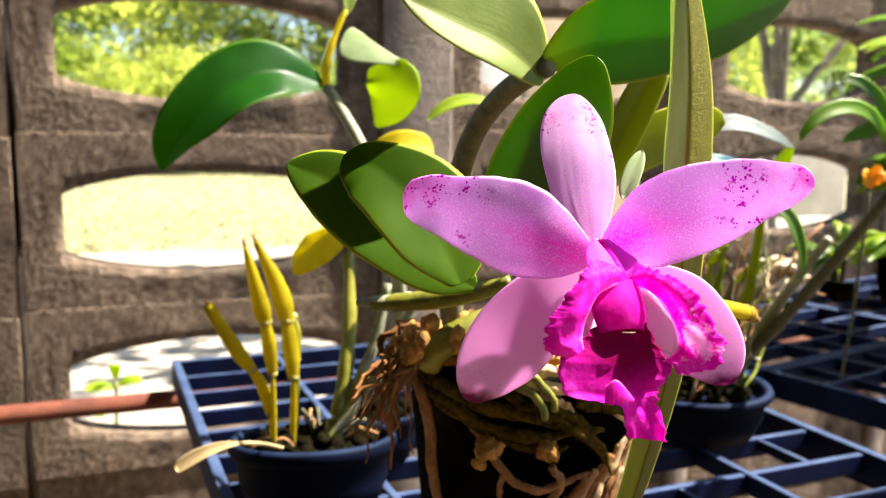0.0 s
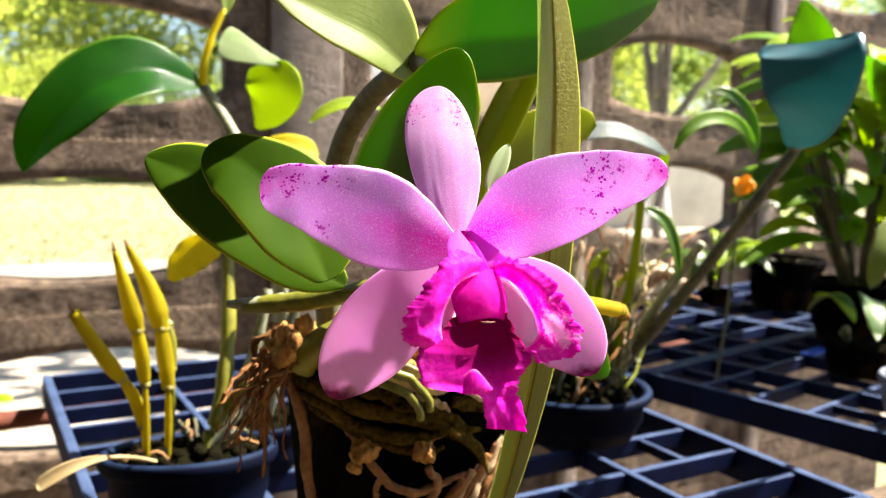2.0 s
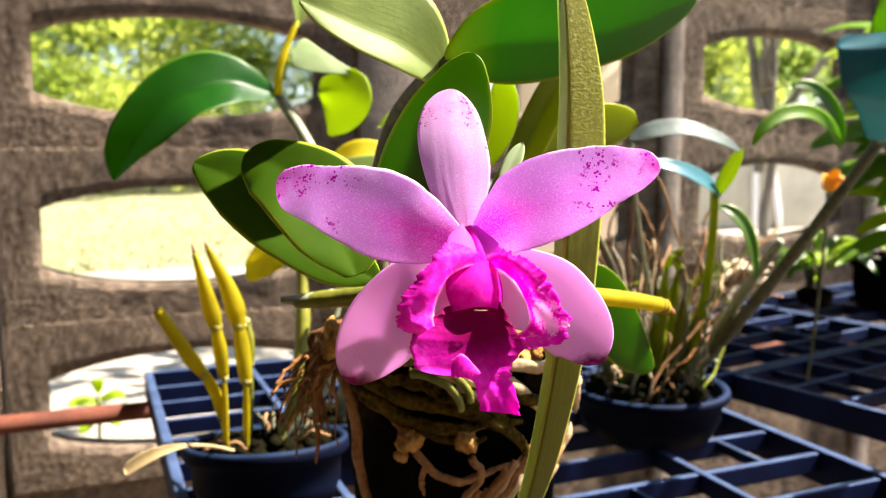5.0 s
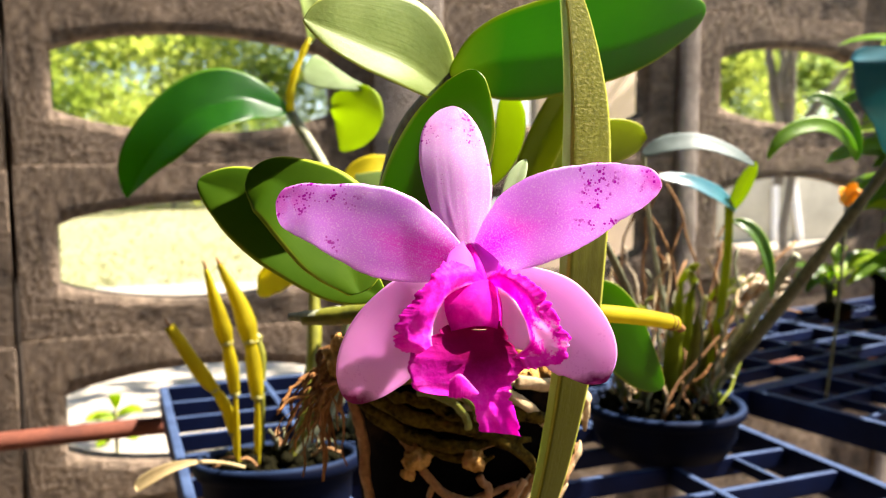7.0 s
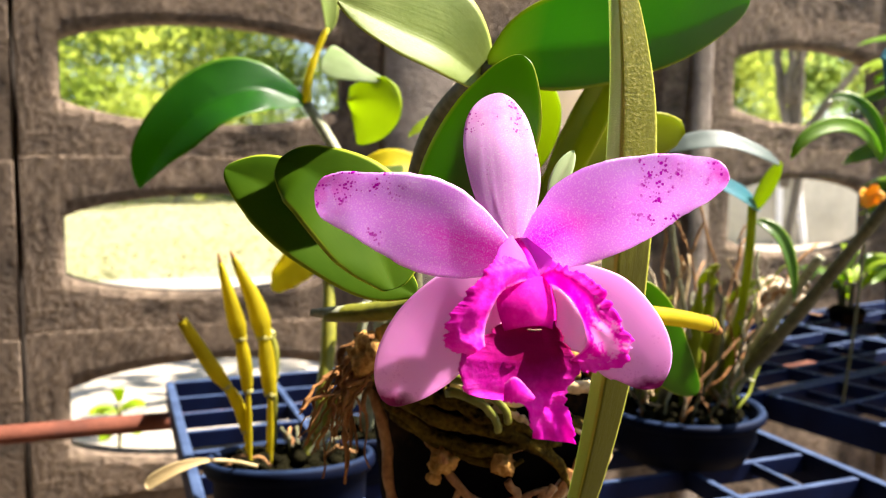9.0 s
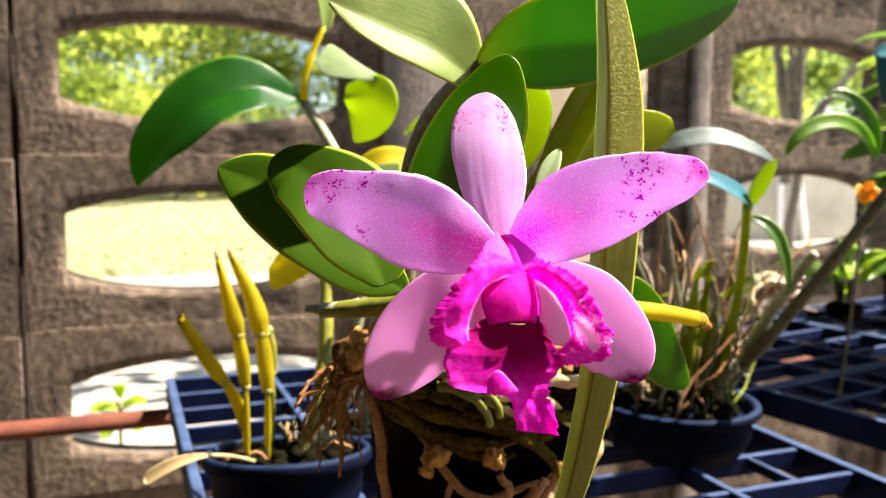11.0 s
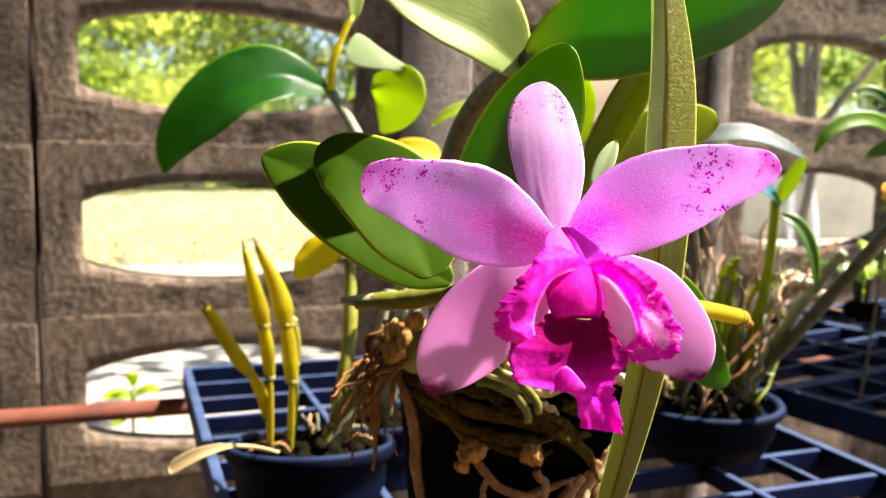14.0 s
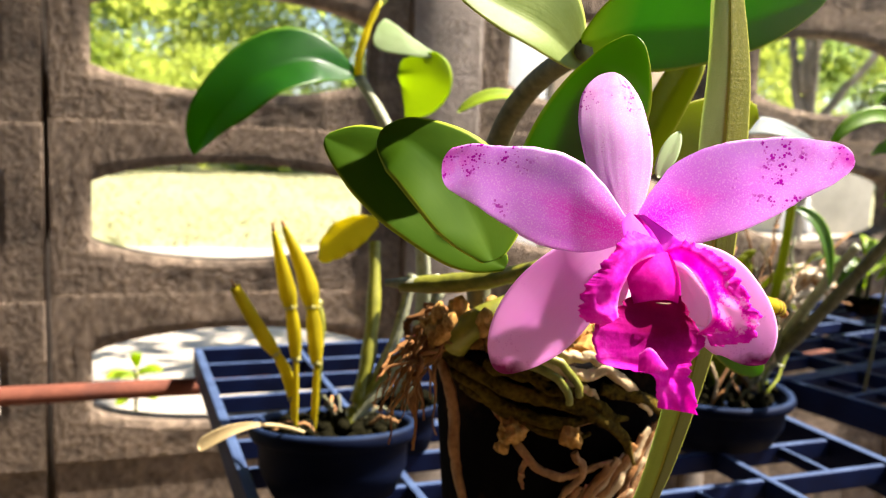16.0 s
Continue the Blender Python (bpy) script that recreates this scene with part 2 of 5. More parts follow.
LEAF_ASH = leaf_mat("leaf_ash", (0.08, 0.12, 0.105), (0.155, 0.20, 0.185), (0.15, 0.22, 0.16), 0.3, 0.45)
LEAF_VIVID = leaf_mat("leaf_vivid", (0.014, 0.060, 0.001), (0.040, 0.115, 0.002), (0.13, 0.42, 0.002), 0.52, 0.32, (0.36, 0.42, 0.02), spec=0.4, foot=(0.30, 0.42, 0.01))
LEAF_YELLOW = leaf_mat("leaf_yellow", (0.45, 0.40, 0.015), (0.66, 0.57, 0.02), (0.85, 0.74, 0.02), 0.55, 0.45, spec=0.25)
LEAF_LIME = leaf_mat("leaf_lime", (0.20, 0.31, 0.012), (0.33, 0.43, 0.028), (0.62, 0.78, 0.015), 0.50, 0.5, spec=0.3)
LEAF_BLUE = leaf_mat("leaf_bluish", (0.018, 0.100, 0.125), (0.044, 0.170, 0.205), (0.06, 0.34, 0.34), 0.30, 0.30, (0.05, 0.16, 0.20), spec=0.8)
LEAF_WHITISH = leaf_mat("leaf_whitish", (0.26, 0.36, 0.16), (0.40, 0.50, 0.27), (0.50, 0.62, 0.30), 0.4, 0.5, spec=0.3)
LEAF_BUSH = leaf_mat("leaf_bush", (0.085, 0.18, 0.008), (0.17, 0.29, 0.018), (0.36, 0.66, 0.018), 0.48, 0.42, spec=0.35)
LEAF_DEAD = leaf_mat("leaf_dead", (0.30, 0.22, 0.10), (0.50, 0.40, 0.20), (0.6, 0.5, 0.3), 0.2, 0.6)
LEAF_ORANGE = leaf_mat("leaf_orange", (0.70, 0.30, 0.01), (0.85, 0.45, 0.02), (0.9, 0.5, 0.02), 0.4, 0.5)



def strap_mat(name):
    """A stiff folded leaf: pebbled olive face, smooth side, a yellow ridge; skylight on the side and shade low on the
    face are put into the colours.
    """
    m = Mat(name)
    across, along = m.attr("across"), m.attr("along")
    vec = m.n.new("ShaderNodeCombineXYZ")
    m.link(m.math('MULTIPLY', across, 10.0), vec.inputs[0])
    m.link(m.math('MULTIPLY', along, 190.0), vec.inputs[1])
    rough = m.noise(1.0, 4, 0.65, vec.outputs[0])
    vec = m.n.new("ShaderNodeCombineXYZ")
    m.link(m.math('MULTIPLY', across, 9.0), vec.inputs[0])
    m.link(m.math('MULTIPLY', along, 9.0), vec.inputs[1])
    streak = m.math('ADD', m.math('MULTIPLY', m.noise(1.0, 3, 0.5, vec.outputs[0]), 0.45), 0.24)
    pebble = m.mix(m.ramp(m.math('ADD', along, m.math('MULTIPLY', m.math('SUBTRACT', m.noise(60, 4), 0.5), 0.35)), [(0.46, (0, 0, 0)), (0.64, (1, 1, 1))]), streak, rough)
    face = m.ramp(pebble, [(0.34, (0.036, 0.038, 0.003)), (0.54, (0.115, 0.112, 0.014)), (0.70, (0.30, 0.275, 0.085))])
    # left half raised in tone to imitate skylight on it
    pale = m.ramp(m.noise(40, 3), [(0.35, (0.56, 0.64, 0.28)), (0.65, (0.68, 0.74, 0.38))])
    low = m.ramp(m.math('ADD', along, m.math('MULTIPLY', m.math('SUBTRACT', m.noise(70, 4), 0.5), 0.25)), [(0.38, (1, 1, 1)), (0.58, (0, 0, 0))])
    # the flower's shade, painted as a darker lower face
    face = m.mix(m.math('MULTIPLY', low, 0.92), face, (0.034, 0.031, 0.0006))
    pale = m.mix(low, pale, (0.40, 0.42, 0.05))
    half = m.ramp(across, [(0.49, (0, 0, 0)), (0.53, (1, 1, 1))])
    node = m.n.new("ShaderNodeMapRange")
    node.inputs[1].default_value, node.inputs[2].default_value = -1.0, 1.0
    m.link(across, node.inputs[0])
    m.link(node.outputs[0], half.node.inputs[0])
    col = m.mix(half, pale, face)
    ridge = m.ramp(m.math('ABSOLUTE', across), [(0.03, (1, 1, 1)), (0.09, (0, 0, 0))])
    col = m.mix(ridge, col, (0.42, 0.38, 0.04))
    col = m.mix(m.ramp(across, [(0.93, (0, 0, 0)), (0.98, (1, 1, 1))]), col, (0.42, 0.42, 0.06))
    m.base(col, 0.55, 0.06)
    m.bump(m.math('ADD', pebble, m.math('MULTIPLY', m.noise(500, 3), 0.5)), 0.7, 0.0010)
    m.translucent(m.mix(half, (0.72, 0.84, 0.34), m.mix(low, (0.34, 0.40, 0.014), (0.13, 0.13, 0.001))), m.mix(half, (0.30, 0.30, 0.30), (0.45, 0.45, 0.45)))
    return m.m


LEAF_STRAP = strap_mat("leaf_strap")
SEPAL = petal_mat("sepal", (0.88, 0.56, 0.92), (0.86, 0.48, 0.90), (0.82, 0.30, 0.78), 0.62, 0.85)
SEPAL_LOW = petal_mat("sepal_low", (0.89, 0.54, 0.84), (0.85, 0.47, 0.82), (0.80, 0.38, 0.76), 0.58, 0.14, (0.20, 0.008, 0.10))
PETAL = petal_mat("petal", (0.80, 0.50, 0.90), (0.79, 0.37, 0.86), (0.90, 0.012, 0.70), 0.52, 1.0)


def lip_mat(name, kind):
    """Crisp magenta tissue: kind 1 mottled pale, kind 2 dark maroon towards the throat."""
    m = Mat(name)
    across, along = m.attr("across"), m.attr("along")
    fine = m.noise(320, 5, 0.7)
    magenta = m.ramp(m.math('ADD', m.math('MULTIPLY', m.noise(90, 4), 0.55), m.math('MULTIPLY', fine, 0.45)), [(0.32, (0.58, 0.004, 0.42)), (0.52, (0.86, 0.018, 0.64)), (0.66, (0.93, 0.10, 0.74)), (0.80, (0.95, 0.45, 0.82))])
    col = magenta
    if kind == 1:
        belly = m.math('ADD', m.math('ABSOLUTE', m.math('SUBTRACT', along, 0.66)), m.math('MULTIPLY', m.math('ABSOLUTE', m.math('SUBTRACT', across, -0.05)), 0.25))
        belly = m.math('ADD', belly, m.math('MULTIPLY', m.math('SUBTRACT', m.noise(300, 5, 0.75), 0.5), 1.5))
        col = m.mix(m.ramp(belly, [(0.10, (0.95, 0.95, 0.95)), (0.22, (0, 0, 0))]), col, (0.95, 0.60, 0.86))
        rim = m.ramp(m.math('ADD', across, m.math('MULTIPLY', m.math('SUBTRACT', fine, 0.5), 0.3)), [(0.72, (0, 0, 0)), (0.98, (0.8, 0.8, 0.8))])
        col = m.mix(rim, col, (0.93, 0.55, 0.84))
    elif kind == 2:
        spot = m.math('ADD', m.math('MULTIPLY', m.math('ABSOLUTE', m.math('SUBTRACT', across, 0.15)), 0.20), m.math('MULTIPLY', along, 0.95))
        dark = m.ramp(m.math('ADD', spot, m.math('MULTIPLY', m.math('SUBTRACT', fine, 0.5), 0.16)), [(0.30, (1, 1, 1)), (0.66, (0, 0, 0))])
        col = m.mix(dark, magenta, (0.30, 0.003, 0.100))
    elif kind == 3:
        rim = m.ramp(m.math('ADD', across, m.math('MULTIPLY', m.math('SUBTRACT', fine, 0.5), 0.5)), [(0.80, (0, 0, 0)), (1.05, (0.4, 0.4, 0.4))])
        col = m.mix(rim, magenta, (0.93, 0.50, 0.80))
    m.base(col, 0.6, 0.02 if kind == 2 else 0.10)
    m.bump(m.math('ADD', m.noise(170, 3), m.math('MULTIPLY', fine, 0.6)), 0.6, 0.0009)
    m.translucent(col, 0.56 if kind else 0.75)
    return m.m


LIP_EDGE = lip_mat("lip_edge", 3)
LIP_LOBE = lip_mat("lip_lobe", 1)
LIP_MID = lip_mat("lip_mid", 2)
LIP_HOOD = lip_mat("lip_hood", 0)
LIP_PALE = petal_mat("lip_pale", (0.84, 0.56, 0.74), (0.82, 0.50, 0.70), (0.80, 0.38, 0.66), 0.5)
LIP_PURPLE = petal_mat("lip_purple", (0.85, 0.17, 0.91), (0.84, 0.14, 0.89), (0.84, 0.13, 0.84), 0.62)
MAROON = petal_mat("lip_maroon", (0.62, 0.010, 0.26), (0.56, 0.008, 0.22), (0.46, 0.006, 0.18), 0.5)
ANTHER = grained("anther_cream", (0.07, 0.03, 0.025), (0.14, 0.065, 0.04), 80, 0.6, 600, 0.3, 0.0003, 0.2)


# ---- helpers for shapes ----
def mesh_of(name, bm, material, smooth=True):
    me = bpy.data.meshes.new(name)
    bm.to_mesh(me)
    bm.free()
    for p in me.polygons:
        p.use_smooth = smooth
    me.materials.append(material)
    return me


def part(name, bm, material, parent, label="", smooth=True):
    ob = new(name, mesh_of(name, bm, material, smooth))
    ob.parent = parent
    return tagged(ob, label)


def thing(name, label, category, group="", kind="", at=(0, 0, 0), m=None):
    ob = new(name)
    ob.empty_display_size = 0.02
    ob.matrix_world = m if m is not None else Matrix.Translation(at)
    return tagged(ob, label, category, group, kind)


def bez(p, s):
    """A point on the Bezier curve through two to four handles."""
    p = [Vector(v) for v in p]
    while len(p) > 1:
        p = [a.lerp(b, s) for a, b in zip(p, p[1:])]
    return p[0]


def blade(spine, normal, width, profile, cup=0.0, thick=0.0012, ruffle=0.0, waves=9, curl=0.0, n=26, k=10, twist=0.0, base=None, seed=0.0, crease=0.0, shift=None, fray=0.0, skew=1.0):
    """A leaf or petal along a Bezier spine, facing normal: half width times profile(s), hollowed by cup, its rim ruffled; a closed
    solid with the two layers "along" and "across". base: a point taken off every vertex."""
    bm = bmesh.new()
    la, lc = bm.verts.layers.float.new("along"), bm.verts.layers.float.new("across")
    nrm = Vector(normal).normalized()
    off = Vector(base) if base is not None else Vector((0, 0, 0))
    tops, bots = [], []
    for i in range(n + 1):
        s = i / n
        p = bez(spine, s)
        tan = (bez(spine, min(1, s + 0.01)) - bez(spine, max(0, s - 0.01))).normalized()
        side = tan.cross(nrm).normalized()
        if twist:
            side = Matrix.Rotation(twist * s, 3, tan) @ side
        up = side.cross(tan).normalized()
        if shift:
            p = p + side * shift(s)
        whole = max(width * profile(s), 0.0004)
        rt, rb = [], []
        for j in range(k + 1):
            a = 2 * j / k - 1
            w = whole * (skew if a < 0 else 1.0)
            h = cup * w * a * a + curl * w * abs(a) ** 3 + crease * w * abs(a)
            wob = ruffle * (abs(a) ** 2.5) * (math.sin(waves * s * 6.283 + 2.1 * (1 if a > 0 else -1) + seed) + 0.6 * math.sin(waves * 2.3 * s * 6.283 + seed * 3)) * (0.75 + 1.1 * noise.noise(Vector((s * waves * 0.9, a, seed + 4.0))))
            q = p + side * (a * w + 0.35 * wob * (1 if a > 0 else -1)) + up * (h + wob)
            if fray:
                edge = abs(a) ** 4
                q += side * math.copysign(edge, a) * fray * (noise.noise(Vector((s * 17, a, seed))) + 0.7 * noise.noise(Vector((s * 48, a, seed + 2))))
                q += up * edge * fray * 1.4 * noise.noise(Vector((s * 20, a, seed + 9)))
            q += up * 0.012 * w * noise.noise(Vector((a * 1.5 + seed, s * 4, seed * 7)))
            t = thick * (1 - 0.75 * a ** 4) * 0.5
            v1, v2 = bm.verts.new(q + up * t - off), bm.verts.new(q - up * t - off)
            for v in (v1, v2):
                v[la], v[lc] = s, a
            rt.append(v1)
            rb.append(v2)
        tops.append(rt)
        bots.append(rb)
    return close_bm(bm, tops, bots)


def spline(p, s):
    """A point on a smooth curve that runs through its handles."""
    p = [Vector(v) for v in p]
    x = s * (len(p) - 1)
    i = min(int(x), len(p) - 2)
    f = x - i
    p1, p2 = p[i], p[i + 1]
    p0 = p[i - 1] if i else p1 * 2 - p2
    p3 = p[i + 2] if i + 2 < len(p) else p2 * 2 - p1
    return 0.5 * (2 * p1 + (p2 - p0) * f + (2 * p0 - 5 * p1 + 4 * p2 - p3) * f * f + (3 * p1 - p0 - 3 * p2 + p3) * f ** 3)


def close_bm(bm, tops, bots):
    """Faces over and under a sheet of paired points, and round its edge."""
    n, k = len(tops) - 1, len(tops[0]) - 1
    for i in range(n):
        for j in range(k):
            bm.faces.new((tops[i][j], tops[i][j + 1], tops[i + 1][j + 1], tops[i + 1][j]))
            bm.faces.new((bots[i][j], bots[i + 1][j], bots[i + 1][j + 1], bots[i][j + 1]))
        for j, flip in ((0, False), (k, True)):
            f = (tops[i][j], tops[i + 1][j], bots[i + 1][j], bots[i][j])
            bm.faces.new(f[::-1] if flip else f)
    for i, flip in ((0, True), (n, False)):
        for j in range(k):
            f = (tops[i][j], bots[i][j], bots[i][j + 1], tops[i][j + 1])
            bm.faces.new(f[::-1] if flip else f)
    return bm


def lamina(rib, normals, left, right, base=None, cup=(0.0, 0.0), crease=(0.0, 0.0), thick=0.0016, n=48, k=18, wave=0.0, waves=4.0, frill=0.0, ribs=0.0, seed=0.0):
    """A leaf or petal along a smooth midrib: its half widths to either side in millimetres, closer together towards both ends; each half
    hollowed by cup and tilted by crease, its rim waved and frilled, its face ribbed lengthwise. Facing normals, which may turn on the way."""
    bm = bmesh.new()
    la, lc = bm.verts.layers.float.new("along"), bm.verts.layers.float.new("across")
    off = Vector(base) if base is not None else Vector((0, 0, 0))
    widths = [[(w, 0, 0) for w in side] for side in (left, right)]
    tops, bots = [], []
    for i in range(n + 1):
        u = i / n
        s = 0.5 - 0.5 * math.cos(math.pi * u)
        p = spline(rib, s)
        tan = (spline(rib, min(1, s + 0.01)) - spline(rib, max(0, s - 0.01))).normalized()
        side = tan.cross(spline(normals, s).normalized()).normalized()
        up = side.cross(tan).normalized()
        half = [max(0.0003, 0.001 * spline(w, u).x) for w in widths]
        rt, rb = [], []
        for j in range(k + 1):
            a = 2 * j / k - 1
            h = 0 if a < 0 else 1
            w = half[h]
            rim = abs(a) ** 3
            lift = w * (cup[h] * a * a + crease[h] * abs(a))
            lift += wave * rim * math.sin(waves * s * 6.283 + h * 2.1 + seed + 2 * noise.noise(Vector((s * 3, h, seed))))
            lift += ribs * (noise.noise(Vector((a * 9, s * 2.0, seed))) + 0.5 * noise.noise(Vector((a * 22, s * 3.0, seed + 5))))
            lift += 0.02 * w * noise.noise(Vector((a * 1.5 + seed, s * 4, seed * 7)))
            out = a * w
            if frill:
                out += math.copysign(rim, a) * frill * (noise.noise(Vector((s * 14, h * 7, seed))) + 0.5 * noise.noise(Vector((s * 40, h * 7, seed + 2))))
            q = p + side * out + up * lift
            t = thick * (1 - 0.75 * a ** 4) * 0.5
            v1, v2 = bm.verts.new(q + up * t - off), bm.verts.new(q - up * t - off)
            for v in (v1, v2):
                v[la], v[lc] = s, a
            rt.append(v1)
            rb.append(v2)
        tops.append(rt)
        bots.append(rb)
    return close_bm(bm, tops, bots)


def keeled(ridge, left_way, right_way, left, right, base, thick=0.002, n=60, k=14, seed=0.0):
    """A leaf folded along its midrib, the keel forward: each half runs back along its own way, as wide as its millimetres say."""
    bm = bmesh.new()
    la, lc = bm.verts.layers.float.new("along"), bm.verts.layers.float.new("across")
    ways = [Vector(left_way).normalized(), Vector(right_way).normalized()]
    widths = [[(w, 0, 0) for w in side] for side in (left, right)]
    tops, bots = [], []
    for i in range(n + 1):
        s = i / n
        p = spline(ridge, s)
        rt, rb = [], []
        for j in range(k + 1):
            a = 2 * j / k - 1
            h = 0 if a < 0 else 1
            w = 0.001 * spline(widths[h], s).x
            inner = ways[1 - h]
            bow = inner * 0.12 * w * a * a
            grit = 0.0004 * noise.noise(Vector((a * 8, s * 60, seed))) * abs(a) * h
            q = p + ways[h] * w * abs(a) + bow + inner * grit
            sink = (ways[0] + ways[1]).normalized() * thick * (1 - abs(a)) + inner * thick * 0.6 * abs(a) * (1 - 0.6 * a ** 4)
            v1, v2 = bm.verts.new(q - Vector(base)), bm.verts.new(q + sink - Vector(base))
            for v in (v1, v2):
                v[la], v[lc] = s, a
            rt.append(v1)
            rb.append(v2)
        tops.append(rt)
        bots.append(rb)
    close_bm(bm, tops, bots)
    bmesh.ops.recalc_face_normals(bm, faces=bm.faces)
    return bm


def skin(rim, fold, bulge=0.0, thick=0.0006, fray=0.0, both=False, n=30, k=12, seed=0.0, bite=0.0, crumple=0.0011, base=None):
    """A closed thin sheet between two smooth edges, swelling by bulge, its rim torn into small frills by fray, its end hollowed by bite."""
    bm = bmesh.new()
    la, lc = bm.verts.layers.float.new("along"), bm.verts.layers.float.new("across")
    off = Vector(base) if base is not None else Vector((0, 0, 0))
    tops, bots = [], []
    for i in range(n + 1):
        s = i / n
        A, B = spline(rim, s), spline(fold, s)
        tan = (spline(rim, min(1, s + 0.02)) + spline(fold, min(1, s + 0.02)) - spline(rim, max(0, s - 0.02)) - spline(fold, max(0, s - 0.02))).normalized()
        side = (B - A).normalized()
        up = side.cross(tan).normalized()
        if up.y > 0:
            up = -up
        rt, rb = [], []
        for j in range(k + 1):
            a = j / k
            q = A.lerp(B, a) + up * bulge * math.sin(math.pi * a) * math.sin(math.pi * (0.15 + 0.70 * s)) ** 0.5
            if bite:
                q += tan * -bite * math.sin(math.pi * a) * s ** 4
            edge = (1 - a) ** 5 + (a ** 5 if both else 0.0)
            if fray and edge > 0.001:
                out = -side if a < 0.5 else side
                f = 0.9 * noise.noise(Vector((s * 11, 0, seed))) + 0.75 * noise.noise(Vector((s * 29, 1, seed + 2))) + 0.6 * noise.noise(Vector((s * 75, 2, seed + 3)))
                q += out * edge * fray * f + up * edge * fray * 0.45 * noise.noise(Vector((s * 17, a, seed + 9)))
                q += up * (1 - a) ** 4 * fray * 0.10 * math.sin(s * 38 + seed + 5 * noise.noise(Vector((s * 6, 0, seed))))
            if fray:
                q += up * crumple * noise.noise(Vector((a * 3.5 + seed, s * 6, seed * 7)))
            t = thick * 0.5 * (0.35 + 0.65 * (1 - (2 * a - 1) ** 4))
            v1, v2 = bm.verts.new(q + up * t - off), bm.verts.new(q - up * t - off)
            for v in (v1, v2):
                v[la], v[lc] = s, 2 * a - 1
            rt.append(v1)
            rb.append(v2)
        tops.append(rt)
        bots.append(rb)
    close_bm(bm, tops, bots)
    bmesh.ops.recalc_face_normals(bm, faces=bm.faces)
    return bm


def tube(spine, radius, n=16, k=10, base=None, wobble=0.0, seed=0.0, bm=None):
    """A round, closed tube along a Bezier spine; radius is a number or a function of s."""
    bm = bm or bmesh.new()
    la = bm.verts.layers.float.get("along") or bm.verts.layers.float.new("along")
    lc = bm.verts.layers.float.get("across") or bm.verts.layers.float.new("across")
    off = Vector(base) if base is not None else Vector((0, 0, 0))
    rings = []
    ref = Vector((0.31, 0.22, 0.92))
    for i in range(n + 1):
        s = i / n
        p = bez(spine, s)
        tan = (bez(spine, min(1, s + 0.01)) - bez(spine, max(0, s - 0.01))).normalized()
        u = tan.cross(ref)
        u = (u if u.length > 0.05 else tan.cross(Vector((1, 0, 0)))).normalized()
        v = tan.cross(u)
        r = radius(s) if callable(radius) else radius
        if wobble:
            p = p + wobble * Vector([noise.noise(Vector((s * 6, seed, d * 5.0))) for d in (1, 2, 3)])
        ring = []
        for j in range(k):
            a = 6.28318 * j / k
            vert = bm.verts.new(p + (u * math.cos(a) + v * math.sin(a)) * r * (1 + 0.06 * math.sin(3 * a + seed)) - off)
            vert[la], vert[lc] = s, math.cos(a) * 0.6
            ring.append(vert)
        rings.append(ring)
    for a, b in zip(rings, rings[1:]):
        for j in range(k):
            bm.faces.new((a[j], a[(j + 1) % k], b[(j + 1) % k], b[j]))
    bm.faces.new(rings[0][::-1])
    bm.faces.new(rings[-1])
    return bm


def lathe(rings, k=40, bm=None):
    """A closed body of revolution from (radius, z) pairs, outside up and inside down."""
    bm = bm or bmesh.new()
    loops = [[bm.verts.new((r * math.cos(6.28318 * j / k), r * math.sin(6.28318 * j / k), z)) for j in range(k)] for r, z in rings]
    for a, b in zip(loops, loops[1:]):
        for j in range(k):
            bm.faces.new((a[j], a[(j + 1) % k], b[(j + 1) % k], b[j]))
    return bm


def box(size, at=(0, 0, 0), bevel=0.0, bm=None, turn=None):
    bm = bm or bmesh.new()
    made = bmesh.ops.create_cube(bm, size=1.0)["verts"]
    m = Matrix.Translation(at) @ (turn or Matrix()) @ Matrix.Diagonal((*size, 1))
    bmesh.ops.transform(bm, matrix=m, verts=made)
    if bevel:
        edges = list({e for v in made for e in v.link_edges})
        bmesh.ops.bevel(bm, geom=edges, offset=bevel, segments=2, affect='EDGES', profile=0.6)
    return bm


def oval(s, p=0.8, q=0.8):
    """A leaf's outline: rises as s**p, closes as (1-s)**q."""
    return max(0.0, (s ** p) * ((1 - s) ** q)) / ((p / (p + q)) ** p * (q / (p + q)) ** q)


# ---- setting: ground, wall of pierced concrete panels ----
WALL = pose(-0.30, 1.534, 0, 0, 0, 7)


def sheet(x0, x1, y0, y1, nx, ny, z, amp, scale, seed):
    bm = bmesh.new()
    grid = [[bm.verts.new((x0 + (x1 - x0) * i / nx, y0 + (y1 - y0) * j / ny, 0)) for j in range(ny + 1)] for i in range(nx + 1)]
    for row in grid:
        for v in row:
            v.co.z = z + amp * noise.noise(Vector((v.co.x * scale, v.co.y * scale, seed)))
    for i in range(nx):
        for j in range(ny):
            bm.faces.new((grid[i][j], grid[i + 1][j], grid[i + 1][j + 1], grid[i][j + 1]))
    return bm


def setting(name, bm, material, label, category, smooth=True, m=None):
    ob = new(name, mesh_of(name, bm, material, smooth))
    if m is not None:
        ob.matrix_world = m
    return tagged(ob, label, category, kind="structure")


